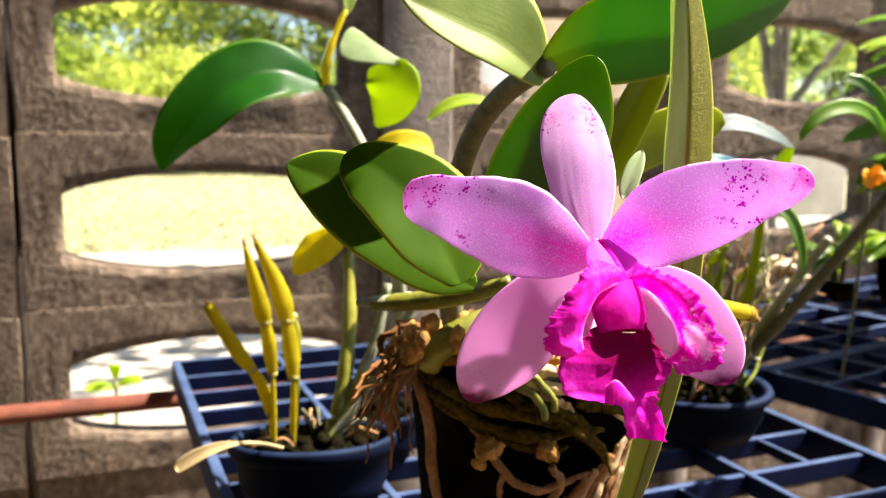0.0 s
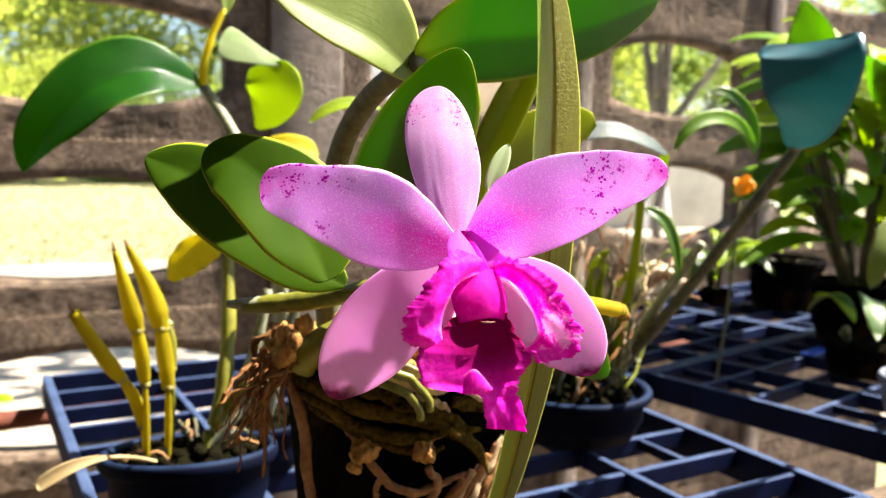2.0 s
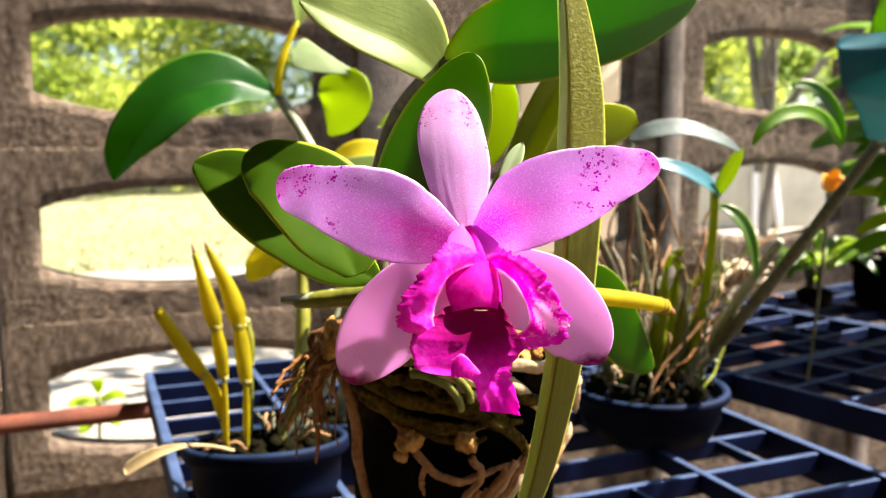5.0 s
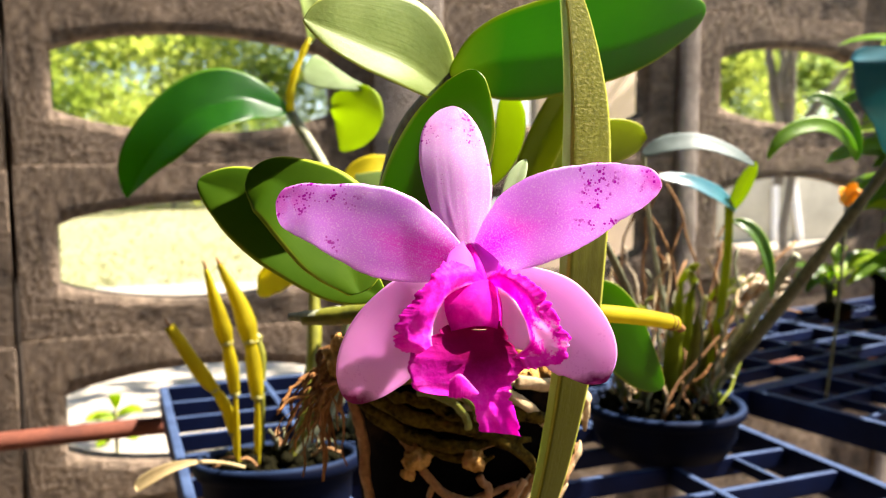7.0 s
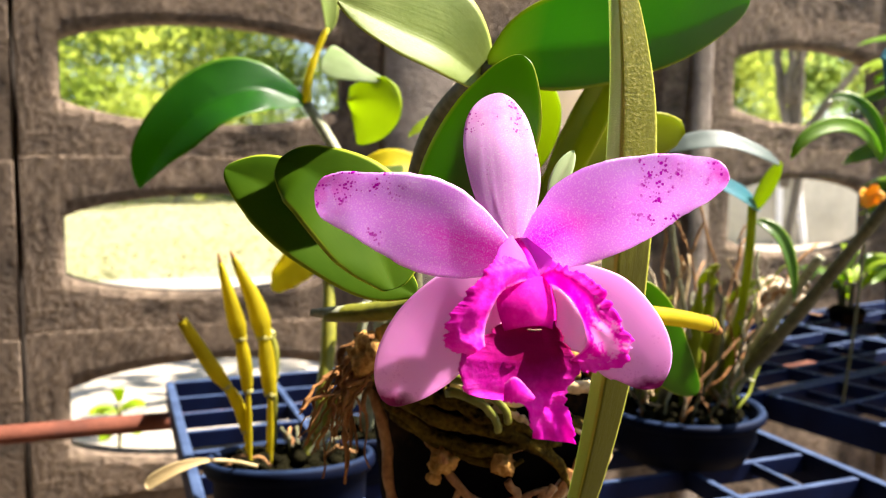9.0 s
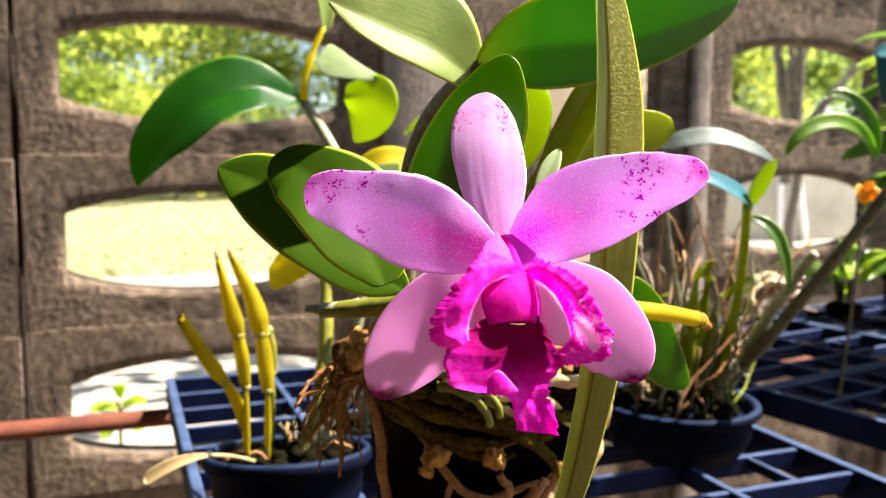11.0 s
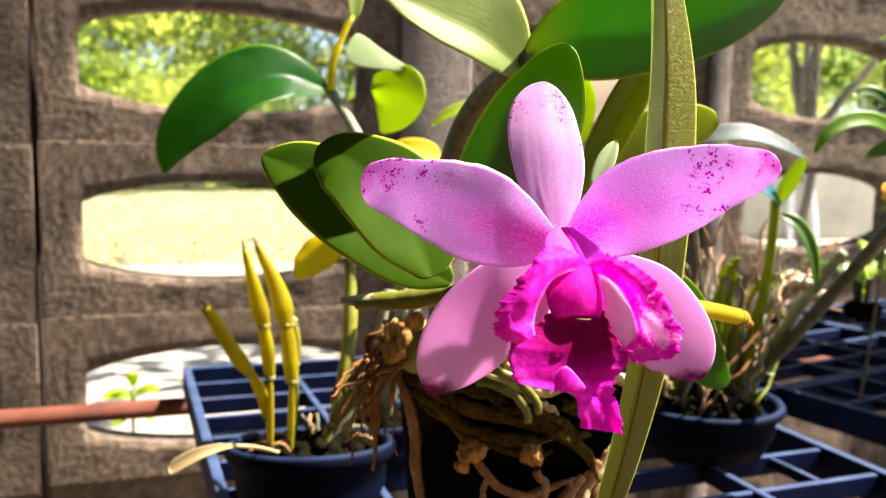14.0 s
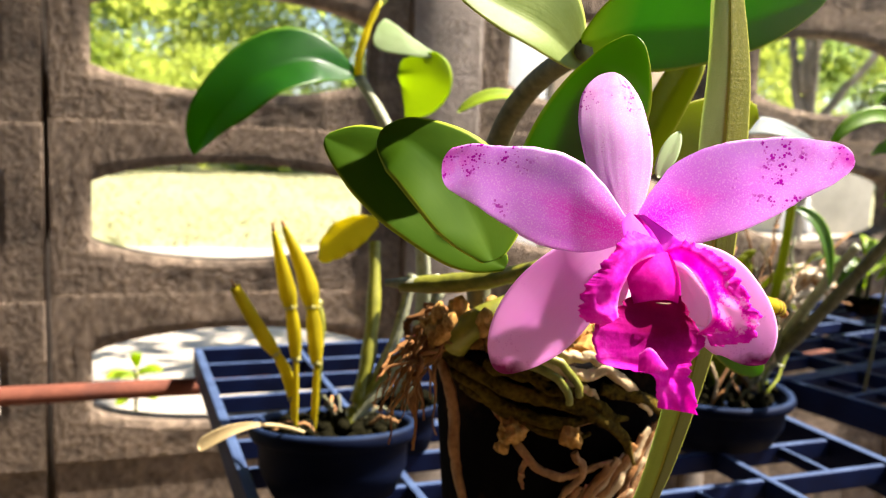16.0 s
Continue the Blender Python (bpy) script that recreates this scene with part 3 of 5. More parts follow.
setting("ground", sheet(-1500, 1500, -1500, 1500, 60, 60, -0.02, 0.0, 1, 0), GRASS_GROUND, "wide green and straw-coloured grass field", "ground")
earth = sheet(-4, 5, -5, 1.52, 90, 70, 0.0, 0.02, 3, 3)
for v in earth.verts:
    v.co.y += 0.1228 * (v.co.x + 0.3) * (v.co.y + 5) / 6.52
setting("nursery_floor", earth, SOIL, "brown bare earth floor under the bench", "floor")
strip = sheet(-14, 16, 1.75, 7.4, 120, 46, 0.02, 0.03, 1.5, 5)
for v in strip.verts:
    v.co.y += 0.33 * max(0.0, v.co.x) * (v.co.y - 1.75) / 5.65 + 0.1228 * max(0.0, v.co.x + 0.3) * (7.4 - v.co.y) / 5.65
setting("dry_path", strip, DRY_GROUND, "pale sunlit dry earth strip outside the wall", "ground")


def panel_mesh(width, height, depth, u0, u1):
    """One precast panel, its lower left front corner at the origin: a frame round a barrel-shaped opening."""
    bm = bmesh.new()
    mid, half, side = height * 0.487, 0.088, 0.050
    nu = 22
    up = [(i / nu) for i in range(nu + 1)]

    def arch(s):
        return side + (half - side) * (1 - (2 * s - 1) ** 2) ** 0.8

    ins, outs = [], []
    for s in up:
        u = u0 + (u1 - u0) * s
        ins.append((u, mid - arch(s)))
        outs.append((width * s, 0.0))
    for s in up[::-1]:
        u = u0 + (u1 - u0) * s
        ins.append((u, mid + arch(s)))
        outs.append((width * s, height))

    def ring(pts, y, grow=0.0, jig=0.0):
        made = []
        for u, z in pts:
            cu, cz = u - width / 2, z - height / 2
            made.append(bm.verts.new((u + math.copysign(grow, cu), y + jig * noise.noise(Vector((u * 30, z * 30, y))), z + math.copysign(grow, cz))))
        return made

    def between(t, y, jig=0.0):
        return ring([(a[0] * (1 - t) + b[0] * t, a[1] * (1 - t) + b[1] * t) for a, b in zip(outs, ins)], y, 0, jig)

    rings = [ring(outs, depth), ring(outs, 0.003), ring(outs, 0.0, -0.0012), between(0.035, 0.0), between(0.30, 0.0, 0.001), between(0.50, 0.0, 0.002), between(0.74, 0.0, 0.0025),
             between(0.96, 0.0, 0.002), between(1.0, 0.005, 0.002), between(1.0, depth - 0.004, 0.0), between(0.94, depth)]
    count = len(outs)
    for a, b in zip(rings, rings[1:] + rings[:1]):
        for j in range(count):
            bm.faces.new((a[j], a[(j + 1) % count], b[(j + 1) % count], b[j]))
    bmesh.ops.recalc_face_normals(bm, faces=bm.faces)
    return mesh_of("panel", bm, CONCRETE, True)


def solid_panel(width):
    bm = box((width, 0.046, 0.2996), (width / 2, 0.027, 0.1498), 0.005)
    return mesh_of("panel", bm, CONCRETE, False)


BAYS = [(-0.632, 0.62, -0.010), (0.0, 0.62, 0.0), (0.772, 0.545, 0.014), (1.378, 0.56, 0.033), (2.00, 0.56, 0.04)]
POSTS = [(0.622, 0.148), (1.319, 0.057), (1.94, 0.057)]
wall = thing("wall_north", "weathered brown precast concrete wall pierced by barrel-shaped openings", "wall", kind="structure", m=WALL)
for start, width, lift in BAYS:
    data = panel_mesh(width, 0.2996, 0.05, 0.062, width - 0.072)
    for row in range(-3, 4):
        ob = new("panel", solid_panel(width) if row < -1 or (row < 0 and start > 0.5) else data)
        ob.parent = wall
        ob.location = (start, 0, 0.703 + 0.3 * row + lift)
for start, width in POSTS:
    bm = box((width, 0.11, 1.9), (start + width / 2, 0.045, 0.95), 0.008)
    bmesh.ops.subdivide_edges(bm, edges=[e for e in bm.edges if e.calc_length() > 0.5], cuts=40)
    for v in bm.verts:
        v.co.y += 0.003 * noise.noise(Vector((v.co.x * 25, 1.0, v.co.z * 25)))
    part("post", bm, POST, wall)

part("post", box((0.09, 0.05, 1.9), (-0.012, 0.078, 0.95), 0.004), POST, wall)
# added out of view: a roof and two walls that hold back skylight
setting("roof", box((6.5, 4.6, 0.06), (-2.25, -0.75, 2.55), 0.01), TARP_DARK, "plain dark sheet roof, unseen, added over the bench to cut sky light", "roof")
setting("sky_screen_south", box((8.0, 0.12, 2.5), (-0.8, -2.6, 1.25), 0.01), CONCRETE, "plain weathered concrete wall, unseen, added behind the bench to cut sky light", "wall")
setting("sky_screen_west", box((0.12, 4.0, 2.5), (-3.4, -0.6, 1.25), 0.01), CONCRETE, "plain weathered concrete side wall, unseen, added to cut sky light", "wall")

# ---- bench: rail and trays ----
BENCH = pose(-0.045, 1.205, 0.69, 0, 0, 7.6)


def rail(name, a, b, radius):
    bm = tube([a, b], radius, 12, 12, a, 0.002)
    ob = new(name, mesh_of(name, bm, RUST))
    ob.location = a
    return tagged(ob, "rust-brown round steel pipe carrying the trays", "pipe", "bench pipes")


rail("bench_pipe", Vector((-1.2, 1.078, 0.635)), Vector((2.2, 1.452, 0.635)), 0.0125)
rail("bench_pipe", Vector((-1.2, 0.38, 0.635)), Vector((2.2, 0.75, 0.635)), 0.0125)


def tray(m, wide, long, ucuts, vcuts, halves, label):
    """A lattice of upright plastic strips in a deeper rim, its back left corner at the origin; u to the right, v towards the front."""
    t = thing("plastic_tray", label, "tray", "trays on the bench", m=m)

    def strip(name, size, at, data=None):
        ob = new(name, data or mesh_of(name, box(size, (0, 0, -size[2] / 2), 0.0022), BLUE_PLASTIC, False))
        ob.parent = t
        ob.location = at
        return ob.data

    side = None
    for u in (0.0, wide):
        side = strip("rim_strip", (0.011, long + 0.011, 0.036), (u, -long / 2, 0), side)
    side = None
    for v in (0.0, long):
        side = strip("rim_strip", (wide - 0.012, 0.011, 0.036), (wide / 2, -v, 0), side)
    side = None
    for u in ucuts:
        side = strip("strip", (0.008, long - 0.012, 0.020), (u, -long / 2, -0.001), side)
    side = None
    for v in vcuts:
        side = strip("strip", (wide - 0.012, 0.0085, 0.020), (wide / 2, -v, -0.003), side)
    side = None
    for u, v in halves:
        side = strip("strip", (0.006, 0.068, 0.012), (u, -v, -0.004), side)
    return t


V_CUTS = [0.0745 * i for i in range(1, 10)]
tray(BENCH, 0.625, 0.745, (0.138, 0.305, 0.470), V_CUTS, [(0.222, 0.112), (0.222, 0.335), (0.552, 0.558), (0.39, 0.633), (0.07, 0.410), (0.55, 0.335), (0.39, 0.26)], "dark blue plastic lattice tray on the bench")
FAR_ROW = BENCH @ pose(0.755, -0.325, 0, 0, 0, 11)
tray(FAR_ROW, 0.60, 0.745, (0.150, 0.300, 0.450), V_CUTS, [(0.075, 0.037), (0.075, 0.112), (0.225, 0.186), (0.375, 0.112), (0.075, 0.26), (0.225, 0.037), (0.375, 0.037), (0.525, 0.186), (0.225, 0.335)], "dark blue plastic lattice tray beside a gap")
for u, halves, label in ((-0.14, [(0.075, 0.335), (0.225, 0.260), (0.375, 0.335), (0.525, 0.260), (0.375, 0.186), (0.225, 0.112), (0.525, 0.112), (0.075, 0.186)], "dark blue plastic lattice tray near the wall"), (0.492, [(0.075, 0.335), (0.225, 0.260)], "dark blue plastic lattice tray under black pots")):
    tray(FAR_ROW @ pose(u, 0.386, 0), 0.62, 0.3725, (0.150, 0.300, 0.450), V_CUTS[:4], halves, label)

# ---- the flowering orchid in its black pot ----
orchid = thing("potted_orchid", "potted orchid with one open mauve flower and a magenta frilled lip", "orchid", at=(0.195, 0.475, 0.69))
POT_AT = Vector((0.195, 0.475, 0.69))


def grow(name, spine, normal, width, profile, material, parent, label="", **kw):
    """A leaf or petal in world metres, as a part of the thing that stands at parent's place."""
    org = parent.matrix_world.translation if parent.parent is None else parent.parent.matrix_world.translation
    return part(name, blade(spine, normal, width, profile, base=org, **kw), material, parent, label)


def unfurl(name, rib, normals, left, right, material, parent, label="", **kw):
    """A lamina in world metres, as a part of the thing that stands at parent's place."""
    return part(name, lamina(rib, normals, left, right, parent.matrix_world.translation, **kw), material, parent, label)


def shoot(name, spine, radius, material, parent, label="", **kw):
    org = parent.matrix_world.translation if parent.parent is None else parent.parent.matrix_world.translation
    return part(name, tube(spine, radius, base=org, **kw), material, parent, label)


bpy.context.view_layer.update()
# the five outer segments of the flower
unfurl("dorsal_sepal", [(0.1419, 0.270, 0.9645), (0.1403, 0.275, 0.9788), (0.1403, 0.282, 0.9994), (0.1427, 0.292, 1.0190)], [(-0.16, -0.97, 0.25)] * 2, [3.0, 4.2, 6.0, 8.4, 11.4, 12.9, 11.4, 6.6, 0.5], [3.4, 4.9, 7.6, 11.0, 13.7, 12.8, 10.3, 5.6, 0.5], SEPAL, orchid, "mauve upright sepal with freckles", cup=(-0.10, -0.10), thick=0.0009, n=60, k=24, ribs=0.00012, seed=0.7)
unfurl("petal", [(0.1400, 0.2665, 0.9630), (0.1163, 0.260, 0.9703), (0.0983, 0.259, 0.9769), (0.0857, 0.264, 0.9818), (0.0745, 0.270, 0.9841)], [(-0.45, -0.88, 0.06)] * 2, [3.4, 7.4, 12.4, 14.6, 12.8, 11.0, 9.2, 6.8, 0.6], [2.6, 5.6, 12.0, 16.2, 14.6, 10.2, 8.0, 5.2, 0.6], PETAL, orchid, "mauve petal, freckled purple at its tip", cup=(-0.06, -0.06), thick=0.0008, n=72, k=24, wave=0.0005, waves=2.6, frill=0.0003, ribs=0.00008, seed=1.0)
unfurl("petal", [(0.1440, 0.265, 0.9655), (0.1533, 0.253, 0.9729), (0.1690, 0.243, 0.9790), (0.1807, 0.233, 0.9862), (0.1929, 0.222, 0.9914)], [(-0.45, -0.88, 0.12)] * 2, [2.4, 4.4, 9.6, 15.8, 17.3, 13.6, 8.6, 5.2, 0.7], [3.6, 7.4, 11.4, 13.2, 11.6, 9.6, 7.2, 4.0, 0.6], PETAL, orchid, "mauve petal, freckled purple at its tip", cup=(-0.08, -0.08), thick=0.0008, n=72, k=24, wave=0.0008, waves=2.2, frill=0.0004, ribs=0.00008, seed=2.0)
unfurl("lateral_sepal", [(0.139, 0.270, 0.961), (0.124, 0.268, 0.950), (0.113, 0.269, 0.937), (0.105, 0.272, 0.925), (0.100, 0.276, 0.911)], [(-0.16, -0.97, 0.1)] * 2, [3.0, 6.4, 11.2, 14.8, 16.0, 15.0, 11.4, 5.2, 0.5], [3.0, 4.4, 7.4, 11.4, 13.4, 12.0, 8.8, 4.6, 0.5], SEPAL_LOW, orchid, "mauve lower sepal with a dark tip", cup=(0.12, 0.12), thick=0.0009, n=48, k=20, ribs=0.00006, seed=1.3)
unfurl("lateral_sepal", [(0.146, 0.267, 0.961), (0.166, 0.262, 0.948), (0.178, 0.258, 0.937), (0.185, 0.254, 0.928), (0.187, 0.250, 0.919)], [(-0.28, -0.95, 0.1)] * 2, [3.0, 4.6, 8.8, 13.4, 13.0, 10.4, 6.4, 2.8, 0.5], [1.4, 3.9, 10.2, 15.0, 16.0, 14.9, 12.6, 7.0, 0.5], SEPAL_LOW, orchid, "mauve lower sepal with a dark tip", cup=(0.10, 0.10), thick=0.0009, n=48, k=20, ribs=0.00006, seed=3.0)


def lip_sheet(name, material, rim, fold, label, owner=None, **kw):
    """One thin fold of the lip between its rim and its inner edge."""
    return part(name, skin(rim, fold, base=orchid.matrix_world.translation, **kw), material, owner or orchid, label)


# the lip: a hood over the dark throat, pale inner walls, two frilled side lobes and a long front lobe
lip_sheet("lip_throat", MAROON,
      [(0.1290, 0.2460, 0.9504), (0.1273, 0.2425, 0.9414), (0.1272, 0.2360, 0.9334)],
      [(0.1480, 0.2460, 0.9495), (0.1481, 0.2425, 0.9404), (0.1498, 0.2330, 0.9308)], "dark maroon throat of the lip", bulge=-0.004, n=14, k=12)
lip_sheet("lip_wall", LIP_PALE,
      [(0.1245, 0.2310, 0.9565), (0.1200, 0.2275, 0.9500), (0.1174, 0.2255, 0.9461), (0.1179, 0.2240, 0.9423)],
      [(0.1284, 0.2380, 0.9562), (0.1286, 0.2370, 0.9490), (0.1287, 0.2360, 0.9436), (0.1278, 0.2340, 0.9390)], "pale pink inner wall of the lip", bulge=-0.0012, n=18, k=8)
lip_sheet("lip_wall", LIP_PALE,
      [(0.1411, 0.2430, 0.9570), (0.1438, 0.2400, 0.9516), (0.1439, 0.2380, 0.9444), (0.1440, 0.2360, 0.9377)],
      [(0.1440, 0.2335, 0.9566), (0.1473, 0.2300, 0.9526), (0.1503, 0.2260, 0.9452), (0.1489, 0.2240, 0.9381)], "pale pink inner wall of the lip", bulge=-0.0022, n=22, k=10)
lip_sheet("lip_flap", LIP_PURPLE,
      [(0.1259, 0.2380, 0.9638), (0.1300, 0.2490, 0.9672), (0.1362, 0.2585, 0.9692)],
      [(0.1366, 0.2380, 0.9621), (0.1381, 0.2490, 0.9660), (0.1379, 0.2585, 0.9688)], "violet upper fold of the lip", bulge=0.0016, n=16, k=10)
lip_sheet("lip_flap", LIP_PURPLE,
      [(0.1406, 0.2595, 0.9698), (0.1404, 0.2520, 0.9642), (0.1411, 0.2430, 0.9572)],
      [(0.1427, 0.2595, 0.9696), (0.1464, 0.2500, 0.9654), (0.1459, 0.2370, 0.9630)], "violet upper fold of the lip", bulge=-0.0010, n=16, k=10)
lip_sheet("lip_column", LIP_HOOD,
      [(0.1382, 0.2610, 0.9678), (0.1374, 0.2480, 0.9632), (0.1366, 0.2380, 0.9588)],
      [(0.1423, 0.2610, 0.9680), (0.1414, 0.2480, 0.9630), (0.1408, 0.2380, 0.9576)], "slim magenta column between the folds", bulge=0.0020, n=14, k=8)
hood = lip_sheet("lip_hood", LIP_HOOD,
      [(0.1249, 0.2330, 0.9576), (0.1234, 0.2285, 0.9519), (0.1250, 0.2262, 0.9454)],
      [(0.1434, 0.2390, 0.9583), (0.1438, 0.2335, 0.9507), (0.1422, 0.2295, 0.9440)], "magenta hood over the throat", bulge=0.0058, n=26, k=22, bite=0.0006)
lip_sheet("lip_lobe", LIP_EDGE,
      [(0.1370, 0.2370, 0.9607), (0.1298, 0.2350, 0.9660), (0.1218, 0.2300, 0.9646), (0.1131, 0.2260, 0.9564), (0.1071, 0.2245, 0.9494), (0.1073, 0.2235, 0.9426), (0.1126, 0.2220, 0.9392)],
      [(0.1362, 0.2340, 0.9584), (0.1306, 0.2290, 0.9592), (0.1243, 0.2265, 0.9568), (0.1209, 0.2245, 0.9532), (0.1186, 0.2230, 0.9488), (0.1175, 0.2215, 0.9450), (0.1176, 0.2205, 0.9424)], "magenta side lobe with a frilled rim", bulge=0.0022, fray=0.0016, n=150, k=20, seed=0.3)
lip_sheet("lip_lobe", LIP_LOBE,
      [(0.1400, 0.2420, 0.9577), (0.1440, 0.2315, 0.9640), (0.1507, 0.2220, 0.9600), (0.1548, 0.2160, 0.9518), (0.1578, 0.2125, 0.9439), (0.1545, 0.2120, 0.9361), (0.1446, 0.2150, 0.9353)],
      [(0.1406, 0.2400, 0.9572), (0.1438, 0.2320, 0.9567), (0.1466, 0.2285, 0.9536), (0.1486, 0.2255, 0.9487), (0.1494, 0.2235, 0.9436), (0.1476, 0.2215, 0.9398), (0.1432, 0.2205, 0.9374)], "side lobe mottled pink with a frilled magenta rim", bulge=0.0024, fray=0.0016, n=150, k=20, seed=1.4)
front_lobe = lip_sheet("lip_front_lobe", LIP_MID,
      [(0.1256, 0.2285, 0.9482), (0.1178, 0.2250, 0.9437), (0.1106, 0.2220, 0.9381), (0.1123, 0.2205, 0.9293), (0.1216, 0.2197, 0.9267), (0.1298, 0.2195, 0.9244), (0.1321, 0.2200, 0.9148)],
      [(0.1415, 0.2285, 0.9474), (0.1448, 0.2250, 0.9392), (0.1478, 0.2230, 0.9340), (0.1445, 0.2222, 0.9299), (0.1430, 0.2217, 0.9262), (0.1437, 0.2213, 0.9201), (0.1459, 0.2210, 0.9120)], "long magenta front lobe, dark maroon in its throat", bulge=-0.0010, fray=0.0011, both=True, n=170, k=36, seed=0.6)
lip_sheet("curled_fold", LIP_EDGE,
      [(0.1202, 0.2114, 0.9286), (0.1238, 0.2108, 0.9285), (0.1285, 0.2112, 0.9286)],
      [(0.1209, 0.2126, 0.9336), (0.1242, 0.2120, 0.9352), (0.1296, 0.2120, 0.9294)], "paler curled fold on the front lobe", bulge=0.0005, fray=0.0005, crumple=0.0, n=60, k=14, seed=2.1, owner=front_lobe)
shoot("anther_cap", [(0.1305, 0.2232, 0.9462), (0.1330, 0.2224, 0.9458), (0.1356, 0.2236, 0.9459)], lambda s: 0.00024 * (1 - (2 * s - 1) ** 4) + 0.00006, ANTHER, hood, "small cream anther cap", n=8, k=8)
# flower stalk
shoot("flower_stalk", [(0.143, 0.270, 0.965), (0.150, 0.32, 0.955), (0.150, 0.37, 0.92), (0.155, 0.43, 0.90)], 0.0035, CANE_GREEN, orchid, "olive-green stalk of the flower")

# leaves of the plant
unfurl("leaf", [(0.1243, 0.352, 0.9369), (0.1045, 0.356, 0.9482), (0.0839, 0.361, 0.9667), (0.0637, 0.366, 0.9824), (0.0452, 0.370, 0.9905)], [(0.14, -0.94, 0.28)] * 2, [1.0, 4.5, 10.4, 15.8, 20.0, 18.6, 13.2, 6.2, 0.5], [2.4, 6.7, 13.0, 17.5, 18.9, 17.4, 11.7, 5.3, 0.5], LEAF_BROAD, orchid, "deep green oval leaf with a pale rim", crease=(0.12, 0.12), thick=0.0018, seed=4.0)
unfurl("leaf", [(0.1108, 0.328, 0.9434), (0.1050, 0.335, 0.9598), (0.0938, 0.343, 0.9779), (0.0790, 0.350, 0.9901), (0.0672, 0.3555, 0.9940)], [(0.14, -0.94, 0.28)] * 2, [4.0, 8.0, 16.0, 21.0, 22.1, 19.1, 15.4, 9.1, 1.6], [3.6, 9.3, 17.9, 25.1, 22.4, 15.2, 8.9, 4.3, 0.5], LEAF_BROAD, orchid, "deep green oval leaf with a pale rim", crease=(0.12, 0.12), thick=0.0018, seed=5.0)
unfurl("leaf", [(0.1276, 0.322, 0.961), (0.1361, 0.313, 0.9884), (0.1448, 0.303, 1.0104), (0.1497, 0.2985, 1.025), (0.1531, 0.2965, 1.0334)], [(-0.5, -0.86, -0.05)] * 2, [4.7, 10.9, 17.0, 18.2, 16.3, 11.3, 6.6, 3.5, 0.5], [4.7, 12.6, 19.7, 22.3, 18.9, 13.1, 8.3, 4.6, 0.6], LEAF_FRESH, orchid, "deep green leaf rising behind the flower", cup=(0.05, 0.05), thick=0.0018, seed=6.0)
unfurl("leaf", [(0.1618, 0.372, 1.0293), (0.1423, 0.366, 1.0415), (0.1204, 0.360, 1.0494), (0.1036, 0.356, 1.0554), (0.0918, 0.355, 1.060)], [(-0.20, -0.86, 0.54)] * 2, [1.9, 5.9, 10.0, 13.6, 13.2, 10.4, 6.0, 2.6, 0.4], [3.3, 9.5, 19.5, 29.5, 26.4, 20.4, 14.4, 8.0, 1.0], LEAF_PALE, orchid, "pale glossy green leaf", crease=(0.10, 0.34), thick=0.0018, seed=7.0)
unfurl("leaf", [(0.1613, 0.371, 1.0391), (0.1852, 0.372, 1.0469), (0.2193, 0.378, 1.0515), (0.2638, 0.388, 1.0603), (0.3118, 0.400, 1.0803)], [(0.30, -0.82, -0.50)] * 2, [2.0, 9.3, 19.6, 27.5, 33.6, 32.6, 23.8, 10.4, 0.8], [0.8, 6.0, 14.6, 19.7, 19.8, 16.4, 12.9, 7.6, 0.8], LEAF_VIVID, orchid, "long deep green leaf with a yellow base", crease=(0.10, 0.28), thick=0.0018, seed=8.0)
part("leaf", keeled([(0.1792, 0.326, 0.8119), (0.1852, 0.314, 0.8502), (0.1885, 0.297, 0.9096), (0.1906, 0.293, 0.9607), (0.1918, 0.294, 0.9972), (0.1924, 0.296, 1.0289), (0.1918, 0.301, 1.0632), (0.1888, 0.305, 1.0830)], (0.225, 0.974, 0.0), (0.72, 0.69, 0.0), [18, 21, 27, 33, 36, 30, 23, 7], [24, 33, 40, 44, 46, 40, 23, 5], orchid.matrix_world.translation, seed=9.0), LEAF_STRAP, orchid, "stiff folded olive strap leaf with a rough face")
grow("leaf", [(0.196, 0.415, 0.965), (0.232, 0.415, 1.012), (0.289, 0.420, 1.012)], (-0.2, -0.85, -0.3), 0.0150, lambda s: oval(s, 0.7, 0.45), LEAF_OLIVE, orchid, "olive leaf", thick=0.0016, cup=0.1, seed=10.0)
grow("leaf", [(0.200, 0.405, 0.960), (0.222, 0.408, 1.010), (0.2420, 0.410, 1.042)], (-0.5, -0.8, -0.1), 0.0095, lambda s: 0.45 + 0.6 * oval(s, 0.7, 0.45), LEAF_OLIVE, orchid, "narrow folded olive leaf", thick=0.0016, crease=0.3, seed=11.0)
grow("leaf", [(0.1960, 0.42, 0.985), (0.2120, 0.418, 1.012), (0.2060, 0.42, 1.0365)], (-0.5, -0.86, -0.1), 0.0085, lambda s: oval(s, 0.7, 0.45), LEAF_LIME, orchid, "lime green leaf", thick=0.0016, seed=12.0)
unfurl("leaf", [(0.2446, 0.402, 0.9302), (0.2622, 0.400, 0.9141), (0.2756, 0.399, 0.8946), (0.2885, 0.398, 0.8715)], [(-0.35, -0.90, 0.1)] * 2, [3.0, 8.2, 12.6, 12.9, 10.6, 8.4, 6.4, 4.2, 0.6], [2.4, 6.0, 12.0, 17.7, 20.0, 18.8, 13.9, 7.2, 0.6], LEAF_MID, orchid, "green leaf hanging beside the pot", cup=(0.12, 0.12), seed=13.0)
